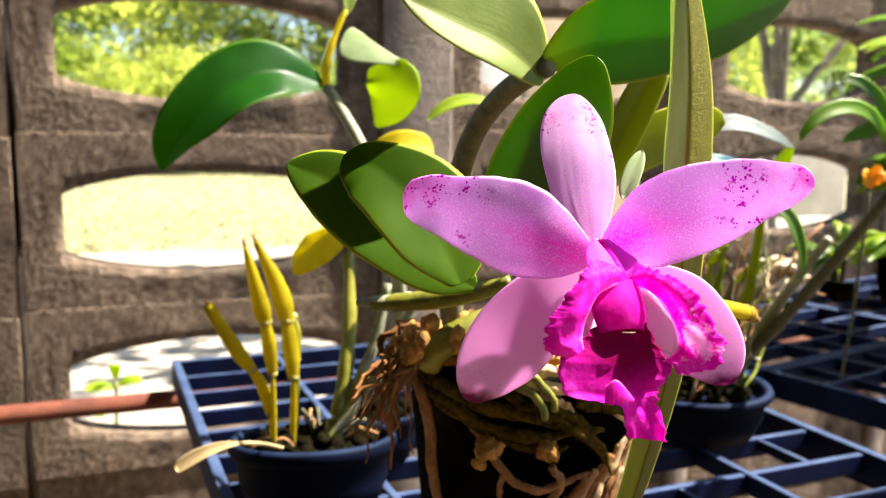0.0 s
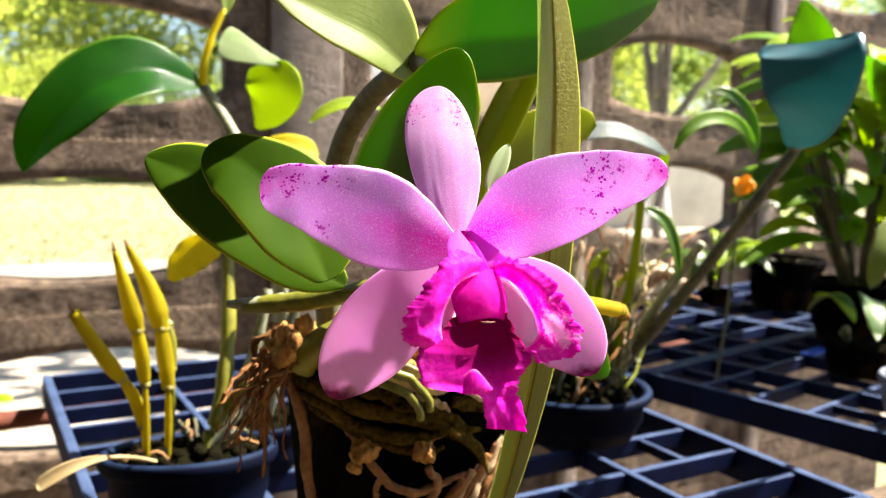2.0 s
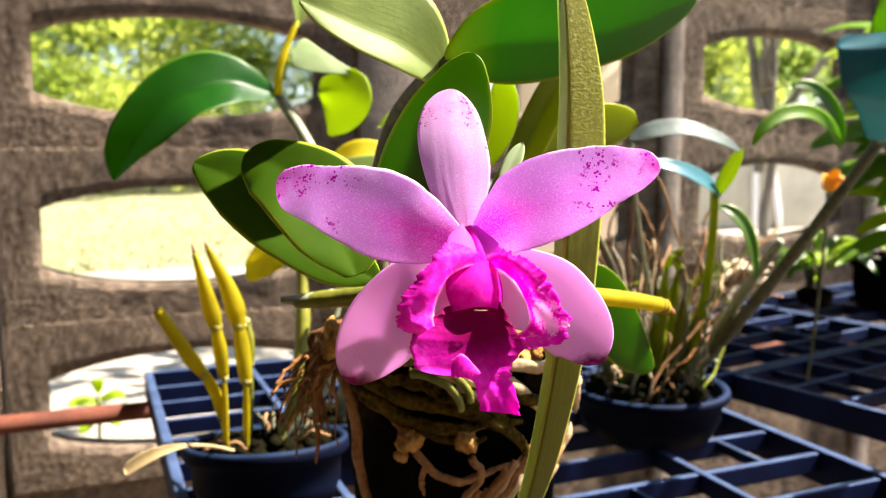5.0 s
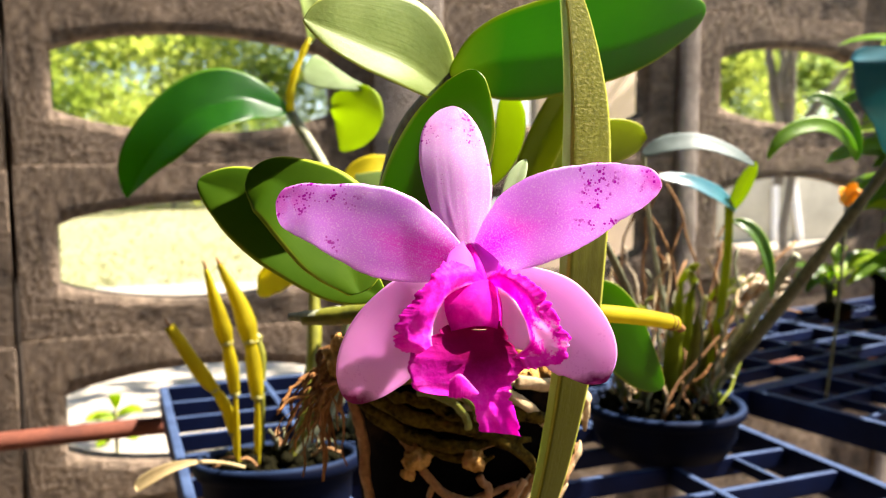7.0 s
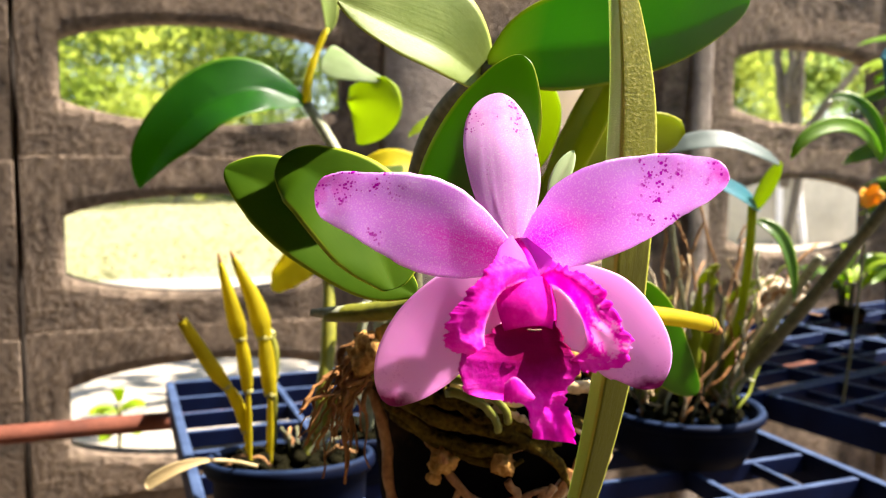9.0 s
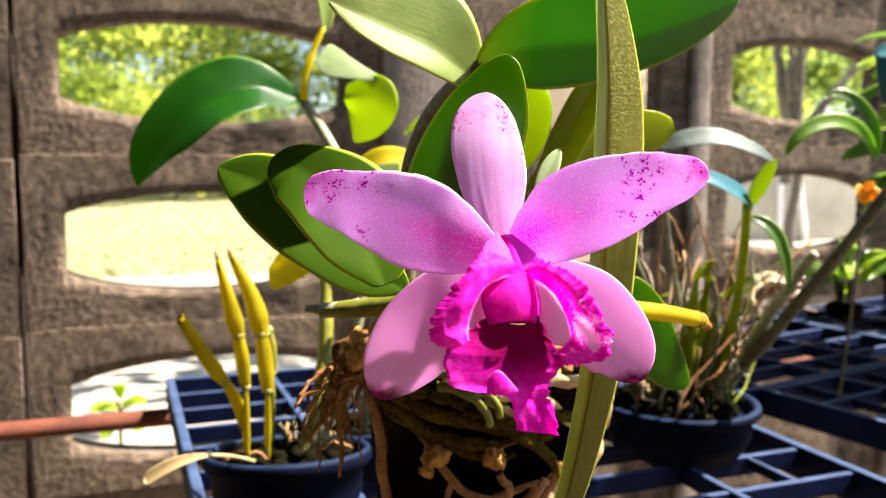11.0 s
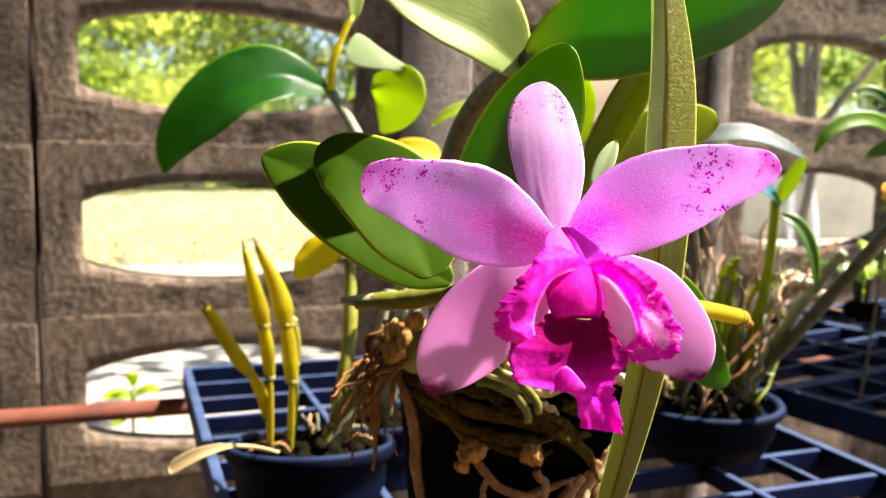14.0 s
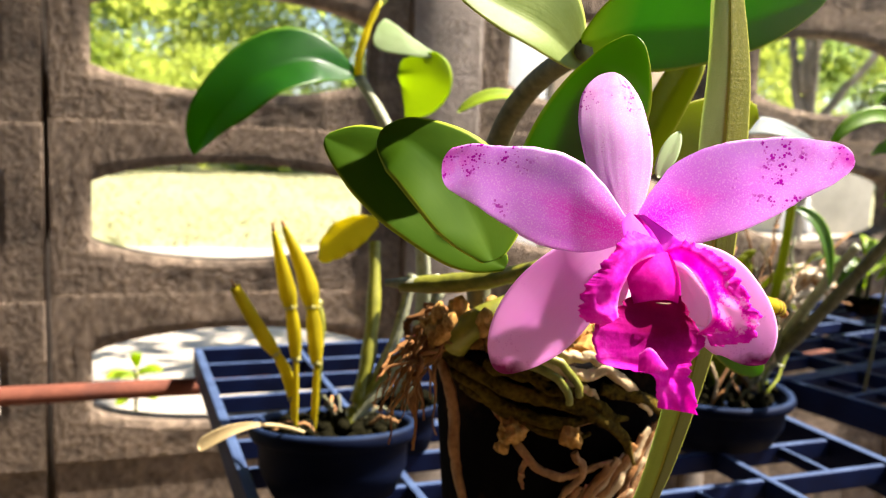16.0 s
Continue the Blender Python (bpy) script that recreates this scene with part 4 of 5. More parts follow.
grow("sheath", [(0.1619, 0.288, 0.981), (0.166, 0.29, 0.99), (0.1727, 0.294, 0.9988)], (-0.3, -0.9, 0.1), 0.0036, lambda s: oval(s, 0.5, 0.6), LEAF_WHITISH, orchid, "small pale sheath", thick=0.001, crease=0.3, n=16, k=8)
# canes
shoot("cane", [(0.150, 0.475, 0.885), (0.140, 0.475, 1.00), (0.150, 0.420, 1.025), (0.163, 0.370, 1.036)], lambda s: 0.0072 - 0.002 * s, CANE_WOODY, orchid, "ridged grey-green cane", n=24)
low_cane = shoot("cane", [(0.200, 0.36, 0.925), (0.250, 0.37, 0.923), (0.296, 0.396, 0.909)], lambda s: 0.0052 - 0.001 * s, CANE_YELLOW, orchid, "yellow cane with a dry end", n=16)
shoot("cane_end", [(0.290, 0.393, 0.911), (0.303, 0.400, 0.905)], lambda s: 0.0047 - 0.0028 * s, HUSK, low_cane, "dry brown husk", n=8, wobble=0.002)
shoot("cane", [(0.122, 0.432, 0.882), (0.135, 0.42, 0.906), (0.165, 0.43, 0.905), (0.195, 0.44, 0.915)], lambda s: 0.0085 - 0.003 * s, CANE_GREEN, orchid, "thick olive cane lying over the rim", n=18)
shoot("cane", [(0.096, 0.450, 0.912), (0.118, 0.440, 0.914), (0.142, 0.425, 0.917), (0.160, 0.405, 0.930)], lambda s: 0.0027 + 0.0027 * math.sin(2.4 * s + 0.5) + 0.0002 * math.cos(s * 30), CANE_GREEN, orchid, "olive cane tapering to a pale end", n=20)
shoot("cane_sheath", [(0.088, 0.452, 0.913), (0.100, 0.448, 0.9125), (0.116, 0.441, 0.914)], lambda s: 0.0020 + 0.0036 * s, CANE_PALE, orchid, "papery white sheath", n=10)

for p in ([(0.1500, 0.402, 0.886), (0.166, 0.390, 0.887), (0.178, 0.389, 0.880), (0.1815, 0.393, 0.864)], [(0.1520, 0.402, 0.879), (0.164, 0.390, 0.880), (0.174, 0.389, 0.872), (0.1760, 0.393, 0.860)]):
    shoot("cane", p, lambda s: 0.0026 - 0.0006 * s, CANE_GREEN, orchid, "short pale green root over the rim", n=16, k=10, wobble=0.002, seed=p[0][2] * 90)

# pot, bark and roots
part("pot", lathe([(0.001, 0.0), (0.054, 0.0), (0.070, 0.172), (0.0765, 0.174), (0.0775, 0.188), (0.0735, 0.190), (0.0715, 0.186), (0.066, 0.150), (0.001, 0.148)], 56), BLACK_PLASTIC, orchid, "black plastic pot")
rng = random.Random(5)
chip_data = []
for i in range(7):
    bm = bmesh.new()
    bmesh.ops.create_icosphere(bm, subdivisions=2, radius=0.0068)
    for v in bm.verts:
        v.co = Vector((v.co.x * 1.3, v.co.y * 0.85, v.co.z * 0.65)) + 0.0035 * Vector([noise.noise(v.co * 190 + Vector((d, i * 7.0, 0))) for d in (1, 5, 9)])
    chip_data.append(mesh_of("bark_chip", bm, BARK, True))
for i in range(120):
    a, r = rng.uniform(0, 6.283), 0.066 * rng.random() ** 0.5
    ob = new("bark_chip", chip_data[i % 7])
    ob.parent = orchid
    ob.location = (r * math.cos(a), r * math.sin(a), 0.182 + rng.uniform(-0.004, 0.020) * (1.2 - r / 0.07))
    ob.rotation_euler = [rng.uniform(0, 3) for _ in range(3)]
    ob.scale = [rng.uniform(0.7, 1.35)] * 3


for i in range(26):
    ob = new("bark_chip", chip_data[i % 7])
    ob.parent = orchid
    ob.location = (rng.uniform(-0.086, -0.050), rng.uniform(-0.062, -0.030), rng.uniform(0.196, 0.212))
    ob.rotation_euler = [rng.uniform(0, 3) for _ in range(3)]
    ob.scale = [rng.uniform(0.55, 0.95)] * 3
for i in range(30):
    a = radians(rng.uniform(180, 246))
    ob = new("bark_chip", chip_data[i % 7])
    ob.parent = orchid
    ob.location = (rng.uniform(0.060, 0.076) * math.cos(a), rng.uniform(0.060, 0.076) * math.sin(a), rng.uniform(0.186, 0.204))
    ob.rotation_euler = [rng.uniform(0, 3) for _ in range(3)]
    ob.scale = [rng.uniform(0.6, 1.15)] * 3


def clinging(handles, r, material, label, seed, flat=0.75, lift=0.5):
    """A root that clings to the pot through (angle, height) handles: flattened, furrowed, uneven in girth."""
    bm = bmesh.new()
    count, k = 12 * len(handles), 12
    pts = []
    for i in range(count + 1):
        s = i / count
        a, z, _ = spline([(a, z * 1000, 0) for a, z in handles], s)
        a, z = radians(a + 1.6 * noise.noise(Vector((s * 6, seed, 0)))), z / 1000 + 0.0025 * noise.noise(Vector((s * 6, seed, 3)))
        rad = 0.0545 + 0.0225 * min(1.0, max(0.0, z / 0.18)) + r * lift + 0.003 * max(0.0, noise.noise(Vector((s * 5, seed, 9))))
        pts.append(Vector((rad * math.cos(a), rad * math.sin(a), z)))
    rings = []
    for i, p in enumerate(pts):
        tan = (pts[min(count, i + 1)] - pts[max(0, i - 1)]).normalized()
        out = Vector((p.x, p.y, 0)).normalized()
        u = tan.cross(out).normalized()
        v = u.cross(tan)
        rr = r * (1 - 0.65 * (i / count) ** 4) * (1 + 0.22 * noise.noise(Vector((i * 0.35, seed, 5))))
        turn = seed + i * 0.10
        ring = []
        for j in range(k):
            a = 6.28318 * j / k
            w = rr * (1 + 0.16 * math.sin(3 * (a + turn)))
            ring.append(bm.verts.new(p + u * math.cos(a) * w + v * math.sin(a) * w * flat))
        rings.append(ring)
    for a, b in zip(rings, rings[1:]):
        for j in range(k):
            bm.faces.new((a[j], a[(j + 1) % k], b[(j + 1) % k], b[j]))
    bm.faces.new(rings[0][::-1])
    bm.faces.new(rings[-1])
    part("root", bm, material, orchid, label)


# angles: 270 faces the path, 180 the small pot, 0 the far tray
OLIVE = (((203, 0.185), (222, 0.178), (240, 0.172), (256, 0.168), (270, 0.160), (283, 0.148), (292, 0.130)), ((208, 0.176), (228, 0.166), (245, 0.158), (258, 0.158), (272, 0.160), (284, 0.158)), ((236, 0.187), (250, 0.177), (262, 0.172), (274, 0.163), (282, 0.150)), ((224, 0.185), (238, 0.181), (252, 0.184), (264, 0.178)), ((270, 0.176), (288, 0.170), (304, 0.158), (316, 0.140)), ((212, 0.170), (232, 0.160), (254, 0.150), (268, 0.151)))
for i, (handles, r) in enumerate(zip(OLIVE, (0.0042, 0.0036, 0.0036, 0.0030, 0.0036, 0.0028))):
    clinging(handles, r, ROOT_GREEN, "olive root round the rim", 10 + i)
CREAM = (((240, 0.193), (252, 0.188), (262, 0.184), (272, 0.187), (282, 0.177), (290, 0.166), (297, 0.158)), ((248, 0.196), (262, 0.193), (276, 0.191)), ((255, 0.181), (266, 0.175), (271, 0.164)), ((276, 0.192), (292, 0.188), (306, 0.178), (318, 0.160)), ((300, 0.186), (318, 0.172), (328, 0.150)))
for i, (handles, r) in enumerate(zip(CREAM, (0.0032, 0.0030, 0.0022, 0.0034, 0.0036))):
    clinging(handles, r, ROOT_PALE, "pale cream root over the rim", 30 + i, lift=0.8)
TAN = (((198, 0.184), (204, 0.166), (207, 0.145), (206, 0.120), (210, 0.090), (213, 0.040)), ((218, 0.176), (226, 0.162), (233, 0.150)), ((238, 0.156), (250, 0.158), (262, 0.156), (275, 0.161)), ((236, 0.146), (243, 0.135), (252, 0.126), (262, 0.127), (272, 0.132), (282, 0.133)), ((243, 0.135), (240, 0.126), (241, 0.116)), ((262, 0.140), (266, 0.128), (258, 0.112), (250, 0.090)))
for i, (handles, r) in enumerate(zip(TAN, (0.0036, 0.0013, 0.0018, 0.0023, 0.0016, 0.0022))):
    clinging(handles, r, ROOT_TAN, "brown root across the pot", 50 + i)
for i in range(13):
    a, z = 312 - 4.2 * i, 0.158 - 0.0035 * i + rng.uniform(-0.004, 0.004)
    clinging(((a, z), (a - 9, z - 0.018), (a - 17 - 4 * rng.random(), z - 0.040), (a - 22 - 6 * rng.random(), z - 0.075)), rng.uniform(0.0014, 0.0030), (ROOT_PALE, ROOT_TAN, HUSK)[i % 3], "flat dry root slanting down the pot", 70 + i, 0.5)
for i in range(11):
    a, z = 322 - 3.2 * i, 0.146 - 0.0045 * i + rng.uniform(-0.003, 0.003)
    clinging(((a, z), (a - 14, z - 0.014), (a - 28, z - 0.030 + rng.uniform(-0.005, 0.005)), (a - 40 - 8 * rng.random(), z - 0.042)), rng.uniform(0.0020, 0.0036), (ROOT_PALE, ROOT_TAN)[i % 2], "flat pale root fanning across the pot", 90 + i, 0.45, 0.9)
for a, z, big in ((236, 0.150, 1.15), (259, 0.150, 0.95), (232, 0.140, 0.6)):
    bm = bmesh.new()
    bmesh.ops.create_icosphere(bm, subdivisions=4, radius=0.0062 * big)
    at = Vector((0.0765 * math.cos(radians(a)), 0.0765 * math.sin(radians(a)), z))
    for v in bm.verts:
        q = v.co * 260 + Vector((a, 0, 0))
        v.co = v.co * (1.0 + 0.50 * noise.noise(q * 0.8) + 0.35 * noise.noise(q * 2.2) + 0.15 * noise.noise(q * 5)) + at
    part("bark_clump", bm, BARK, orchid, "tan clump of bark stuck in a slot")
# dry husks hanging over the rim
for i in range(14):
    wide = rng.uniform(0.0009, 0.0027)
    a = radians(rng.uniform(172, 208))
    out = rng.uniform(0.082, 0.108)
    p0 = POT_AT + Vector((0.070 * math.cos(a), 0.070 * math.sin(a), 0.200 + rng.uniform(-0.012, 0.010)))
    p2 = POT_AT + Vector((out * math.cos(a), out * math.sin(a), rng.uniform(0.120, 0.186)))
    p1 = p0 + Vector((out * math.cos(a) * 0.30, out * math.sin(a) * 0.30, rng.uniform(-0.002, 0.012)))
    shoot("husk", [p0, p1, p2], lambda s, wide=wide: wide * (1 - 0.6 * s) * (1 + 0.35 * math.sin(s * 9 + wide * 9000)), HUSK if i % 3 else ROOT_TAN, orchid, "dry brown fibre", n=18, k=6, wobble=0.005, seed=i * 1.7)
for i in range(20):
    p0 = Vector((0.108 + rng.uniform(-0.010, 0.014), 0.428 + rng.uniform(-0.006, 0.012), 0.888 + rng.uniform(-0.008, 0.004)))
    p2 = Vector((0.088 + rng.uniform(-0.010, 0.016), 0.420 + rng.uniform(-0.010, 0.010), 0.856 + rng.uniform(-0.012, 0.016)))
    shoot("husk", [p0, (p0 + p2) / 2 + Vector((-0.004, -0.004, 0.006)), p2], lambda s, w=rng.uniform(0.0006, 0.0019): w * (1 - 0.6 * s) * (1 + 0.3 * math.sin(s * 11 + w * 7000)), (STRAW, HUSK)[i % 2], orchid, "split dry straw sheath", n=16, k=6, wobble=0.0035, seed=i * 2.3)

# ---- the small pot with yellow canes ----
small_at = Vector((0.090, 0.690, 0.69))
small = thing("potted_orchid", "small potted orchid with yellow-green jointed canes in a shallow blue pot", "orchid", at=small_at)
bpy.context.view_layer.update()


def shallow_pot(parent, r, h, material, label, foot=0.80):
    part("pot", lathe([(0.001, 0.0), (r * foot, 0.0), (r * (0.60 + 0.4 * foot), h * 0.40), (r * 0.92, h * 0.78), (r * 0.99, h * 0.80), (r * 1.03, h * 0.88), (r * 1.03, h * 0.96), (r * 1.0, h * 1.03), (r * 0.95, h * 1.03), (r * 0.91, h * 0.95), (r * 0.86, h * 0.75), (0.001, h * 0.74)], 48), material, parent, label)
    bm = bmesh.new()
    for i in range(120):
        a, q = rng.uniform(0, 6.283), r * 0.82 * rng.random() ** 0.5
        made = bmesh.ops.create_icosphere(bm, subdivisions=1, radius=rng.uniform(0.004, 0.009))["verts"]
        bmesh.ops.translate(bm, verts=made, vec=(q * math.cos(a), q * math.sin(a), h * 0.84 + rng.uniform(-0.003, 0.009)))
        for v in made:
            v.co += 0.003 * Vector([noise.noise(v.co * 200 + Vector((d, 0, 0))) for d in (1, 5, 9)])
    tagged(part("potting_mix", bm, POTTING, parent, "dark mossy potting mix"), kind="stuff")


shallow_pot(small, 0.069, 0.057, POT_PLASTIC, "shallow blue-grey plastic pot", 0.76)


def swollen(r):
    return lambda s: r * (0.45 + 0.75 * math.sin(3.14 * min(1, s * 0.98 + 0.02)) ** 0.8) * (1 - 0.55 * s ** 3) * (1 + 0.09 * math.cos(s * 6.283 * 5))


def joint_cane(points, r, material, label, nodes, thin=0.35, taper=0.80):
    """A cane through its points: a thin foot, swollen pieces between the nodes, papery rings at them and a dry tip."""
    bm = bmesh.new()
    la, lc = bm.verts.layers.float.new("along"), bm.verts.layers.float.new("across")
    marks = [0.0, *nodes, 1.0]

    def girth(s):
        i = max(q for q in range(len(marks) - 1) if marks[q] <= s + 1e-9)
        f = (s - marks[i]) / (marks[i + 1] - marks[i])
        full = r * (thin if i == 0 else 1.0 if i > 1 else 0.78)
        last = i == len(marks) - 2
        if last:
            return full * min(0.70 + 1.6 * f, 1.06 - taper * f ** 1.4)
        return full * (0.70 + 0.30 * math.sin(math.pi * f))

    rings = []
    n, k = 56, 14
    for i in range(n + 1):
        s = i / n
        p = spline(points, s) - small_at
        tan = (spline(points, min(1, s + 0.01)) - spline(points, max(0, s - 0.01))).normalized()
        u = tan.cross(Vector((0.3, 0.9, 0.2))).normalized()
        v = tan.cross(u)
        ring = []
        for j in range(k):
            a = 6.28318 * j / k
            q = bm.verts.new(p + (u * math.cos(a) + v * math.sin(a)) * girth(s) * (1 + 0.05 * math.sin(5 * a)))
            q[la], q[lc] = s, math.cos(a) * 0.6
            ring.append(q)
        rings.append(ring)
    for a, b in zip(rings, rings[1:]):
        for j in range(k):
            bm.faces.new((a[j], a[(j + 1) % k], b[(j + 1) % k], b[j]))
    bm.faces.new(rings[0][::-1])
    bm.faces.new(rings[-1])
    stem = part("cane", bm, material, small, label)
    for s in nodes:
        shoot("joint", [spline(points, s - 0.007), spline(points, s + 0.009)], max(girth(s - 0.007), girth(s + 0.007)) * 1.01, CANE_RING, stem, "papery ring", n=4, k=12)
    p, q = spline(points, 0.955), spline(points, 1.0)
    shoot("dry_tip", [p, q + (q - p) * 0.9], lambda s: r * 0.34 * (1 - 0.7 * s), HUSK, stem, "dry brown tip", n=6, k=8)


joint_cane([(0.0580, 0.690, 0.742), (0.0556, 0.690, 0.759), (0.0484, 0.690, 0.7974), (0.0279, 0.685, 0.8319), (0.0066, 0.680, 0.8700)], 0.0062, CANE_YELLOW, "yellow-green jointed cane", (0.36, 0.62), taper=0.35)
joint_cane([(0.0566, 0.685, 0.742), (0.0560, 0.685, 0.8087), (0.0505, 0.682, 0.8548), (0.0361, 0.680, 0.9150)], 0.0074, CANE_YELLOW, "yellow-green jointed cane", (0.34, 0.66))
joint_cane([(0.0732, 0.700, 0.742), (0.0737, 0.700, 0.8085), (0.0661, 0.710, 0.8679), (0.0460, 0.715, 0.9150)], 0.0088, CANE_YELLOW, "yellow-green jointed cane", (0.30, 0.55))
joint_cane([(0.0780, 0.720, 0.742), (0.0792, 0.720, 0.8029), (0.0779, 0.720, 0.8382), (0.0725, 0.720, 0.8559)], 0.0056, CANE_GREEN, "short green jointed cane", (0.40, 0.80))
for p2, r, mat in (((0.142, 0.715, 0.80), 0.0045, CANE_PALE), ((0.127, 0.745, 0.90), 0.0060, CANE_GREEN), ((0.158, 0.72, 0.875), 0.0045, CANE_PALE), ((0.180, 0.705, 0.865), 0.0055, CANE_PALE), ((0.136, 0.70, 0.80), 0.004, CANE_GREEN)):
    shoot("cane", [(0.100 + rng.uniform(-0.01, 0.012), 0.70, 0.742), ((0.105 + p2[0]) / 2 + 0.012, 0.71, 0.79), p2], lambda s, r=r: r * (0.8 + 0.3 * math.sin(3 * s)) * (1 + 0.08 * math.cos(s * 25)), mat, small, "slender cane", n=24)
for i in range(9):
    a = rng.uniform(0, 6.283)
    p0 = small_at + Vector((0.02 * math.cos(a) + 0.005, 0.02 * math.sin(a), 0.054))
    p2 = small_at + Vector((0.055 * math.cos(a), 0.055 * math.sin(a), 0.056 + rng.uniform(0, 0.012)))
    shoot("root", [p0, (p0 + p2) / 2 + Vector((0, 0, 0.018)), p2], 0.0016, ROOT_TAN if i % 2 else CANE_WOODY, small, "thin brown root", n=10, k=6, wobble=0.004, seed=i * 1.1)
grow("dead_leaf", [(0.028, 0.633, 0.772), (0.005, 0.630, 0.772), (-0.0180, 0.630, 0.7560)], (0.1, -0.6, 0.8), 0.0052, lambda s: 0.30 + 0.80 * oval(s, 1.0, 0.3), LEAF_DEAD, small, "dry straw-coloured leaf", cup=0.5, thick=0.001)
shoot("dead_stalk", [(0.029, 0.633, 0.772), (0.05, 0.65, 0.766), (0.075, 0.675, 0.744)], 0.0016, LEAF_DEAD, small, "dry stalk", n=10, k=6)
unfurl("leaf", [(0.1299, 0.746, 0.9187), (0.1086, 0.742, 0.911), (0.0899, 0.742, 0.8968), (0.0790, 0.745, 0.8825)], [(0.08, -0.9, -0.3)] * 2, [2.0, 5.7, 11.0, 15.1, 15.7, 13.6, 10.2, 5.5, 0.6], [2.0, 5.9, 9.8, 14.7, 17.6, 13.8, 7.6, 3.6, 0.6], LEAF_YELLOW, small, "yellowing leaf", cup=(0.2, 0.2), wave=0.001, seed=2.2)
unfurl("leaf", [(0.1400, 0.748, 0.9200), (0.1329, 0.748, 0.9409), (0.1128, 0.750, 0.9601), (0.0850, 0.752, 0.9808)], [(-0.4, -0.9, 0.1)] * 2, [4.0, 9.0, 13.0, 14.0, 13.0, 10.0, 6.0, 2.5, 0.4], [3.0, 6.0, 8.0, 8.0, 9.0, 9.5, 6.5, 3.2, 0.4], LEAF_LIME, small, "upright yellow-green leaf", crease=(0.25, 0.25), seed=2.4)

for ob in small.children:
    if ob.name.startswith(("pot", "potting")):
        ob.rotation_euler = (radians(-8), 0, 0)
        ob.location.z = 0.003

# ---- the tall stem with arching leaves, rooted in the small pot's neighbour ----
tall = thing("orchid_stem", "tall pale orchid stem with arching glossy leaves", "orchid", at=(0.165, 0.80, 0.69))
bpy.context.view_layer.update()
shallow_pot(tall, 0.040, 0.045, POT_PLASTIC, "small dark pot")
shoot("cane", [(0.165, 0.80, 0.73), (0.195, 0.74, 0.86), (0.165, 0.72, 0.96), (0.112, 0.774, 1.046)], lambda s: 0.0075 - 0.0025 * s, CANE_PALE, tall, "pale papery cane", n=30)
shoot("stem", [(0.112, 0.774, 1.046), (0.110, 0.774, 1.075), (0.131, 0.78, 1.115)], lambda s: 0.0044 - 0.0020 * s + 0.0003 * math.cos(s * 22), LEAF_YELLOW, tall, "yellow young stem", n=16)
unfurl("leaf", [(0.1084, 0.774, 1.049), (0.0696, 0.755, 1.0572), (0.0289, 0.742, 1.0436), (-0.0065, 0.737, 1.0098), (-0.0282, 0.738, 0.9715)], [(-0.25, -0.92, 0.25)] * 2, [2.1, 8.3, 17.8, 28.2, 32.0, 28.0, 14.0, 4.5, 0.8], [1.4, 8.7, 17.9, 29.5, 33.0, 28.0, 20.6, 11.0, 0.8], LEAF_DARK, tall, "large dark glossy arching leaf", crease=(0.60, 0.08), wave=0.002, waves=2.2, seed=1.0)
unfurl("leaf", [(0.1690, 0.764, 1.0700), (0.1728, 0.762, 1.0515), (0.1705, 0.768, 1.0315), (0.1580, 0.777, 1.0115)], [(-0.3, -0.9, -0.1)] * 2, [9.0, 14.0, 21.0, 23.0, 16.0, 7.0, 0.6], [17.0, 25.0, 27.5, 27.0, 21.0, 6.5, 0.6], LEAF_LIME, tall, "lime green drooping leaf", cup=(-0.12, -0.12), wave=0.0016, waves=1.8, thick=0.0012, seed=2.0)
# whitish material stands in for bright gloss on the lime leaf
unfurl("leaf", [(0.1262, 0.776, 1.0868), (0.1515, 0.768, 1.0800), (0.1800, 0.762, 1.0690)], [(-0.2, -0.75, 0.5)] * 2, [8.0, 18.0, 15.5, 9.0, 4.5, 2.4, 0.6], [3.8, 13.5, 17.0, 15.0, 10.0, 4.6, 0.6], LEAF_WHITISH, tall, "folded upper part of the drooping leaf, whitened to imitate gloss", cup=(-0.04, -0.04), thick=0.0012, seed=2.6)
grow("leaf", [(0.131, 0.78, 1.110), (0.138, 0.78, 1.145), (0.112, 0.79, 1.195)], (0.5, -0.85, 0.1), 0.0100, lambda s: oval(s, 0.7, 0.8), LEAF_PALE, tall, "narrow pale young leaf", cup=0.3)
unfurl("leaf", [(0.176, 0.895, 0.982), (0.208, 0.890, 0.992), (0.242, 0.895, 0.992)], [(-0.1, -0.85, 0.5)] * 2, [3.0, 11.0, 17.0, 19.0, 17.0, 12.0, 0.6], [3.0, 12.0, 18.0, 21.0, 20.0, 13.0, 0.6], LEAF_YELLOW, tall, "yellow leaf", cup=(0.15, 0.15), seed=5.1)
unfurl("leaf", [(0.197, 0.800, 0.958), (0.191, 0.798, 0.978), (0.1885, 0.796, 0.9915)], [(-0.35, -0.85, 0.4)] * 2, [2.5, 7.0, 10.0, 13.0, 15.0, 15.5, 14.0], [2.5, 6.0, 9.0, 12.0, 15.0, 16.0, 14.0], LEAF_WHITISH, tall, "pale whitish-green leaf folded over", cup=(0.1, 0.1), seed=5.6)
shoot("petiole", [(0.197, 0.800, 0.959), (0.192, 0.780, 0.930), (0.178, 0.752, 0.905)], 0.0022, CANE_PALE, tall, "thin pale stalk", n=12, k=7)
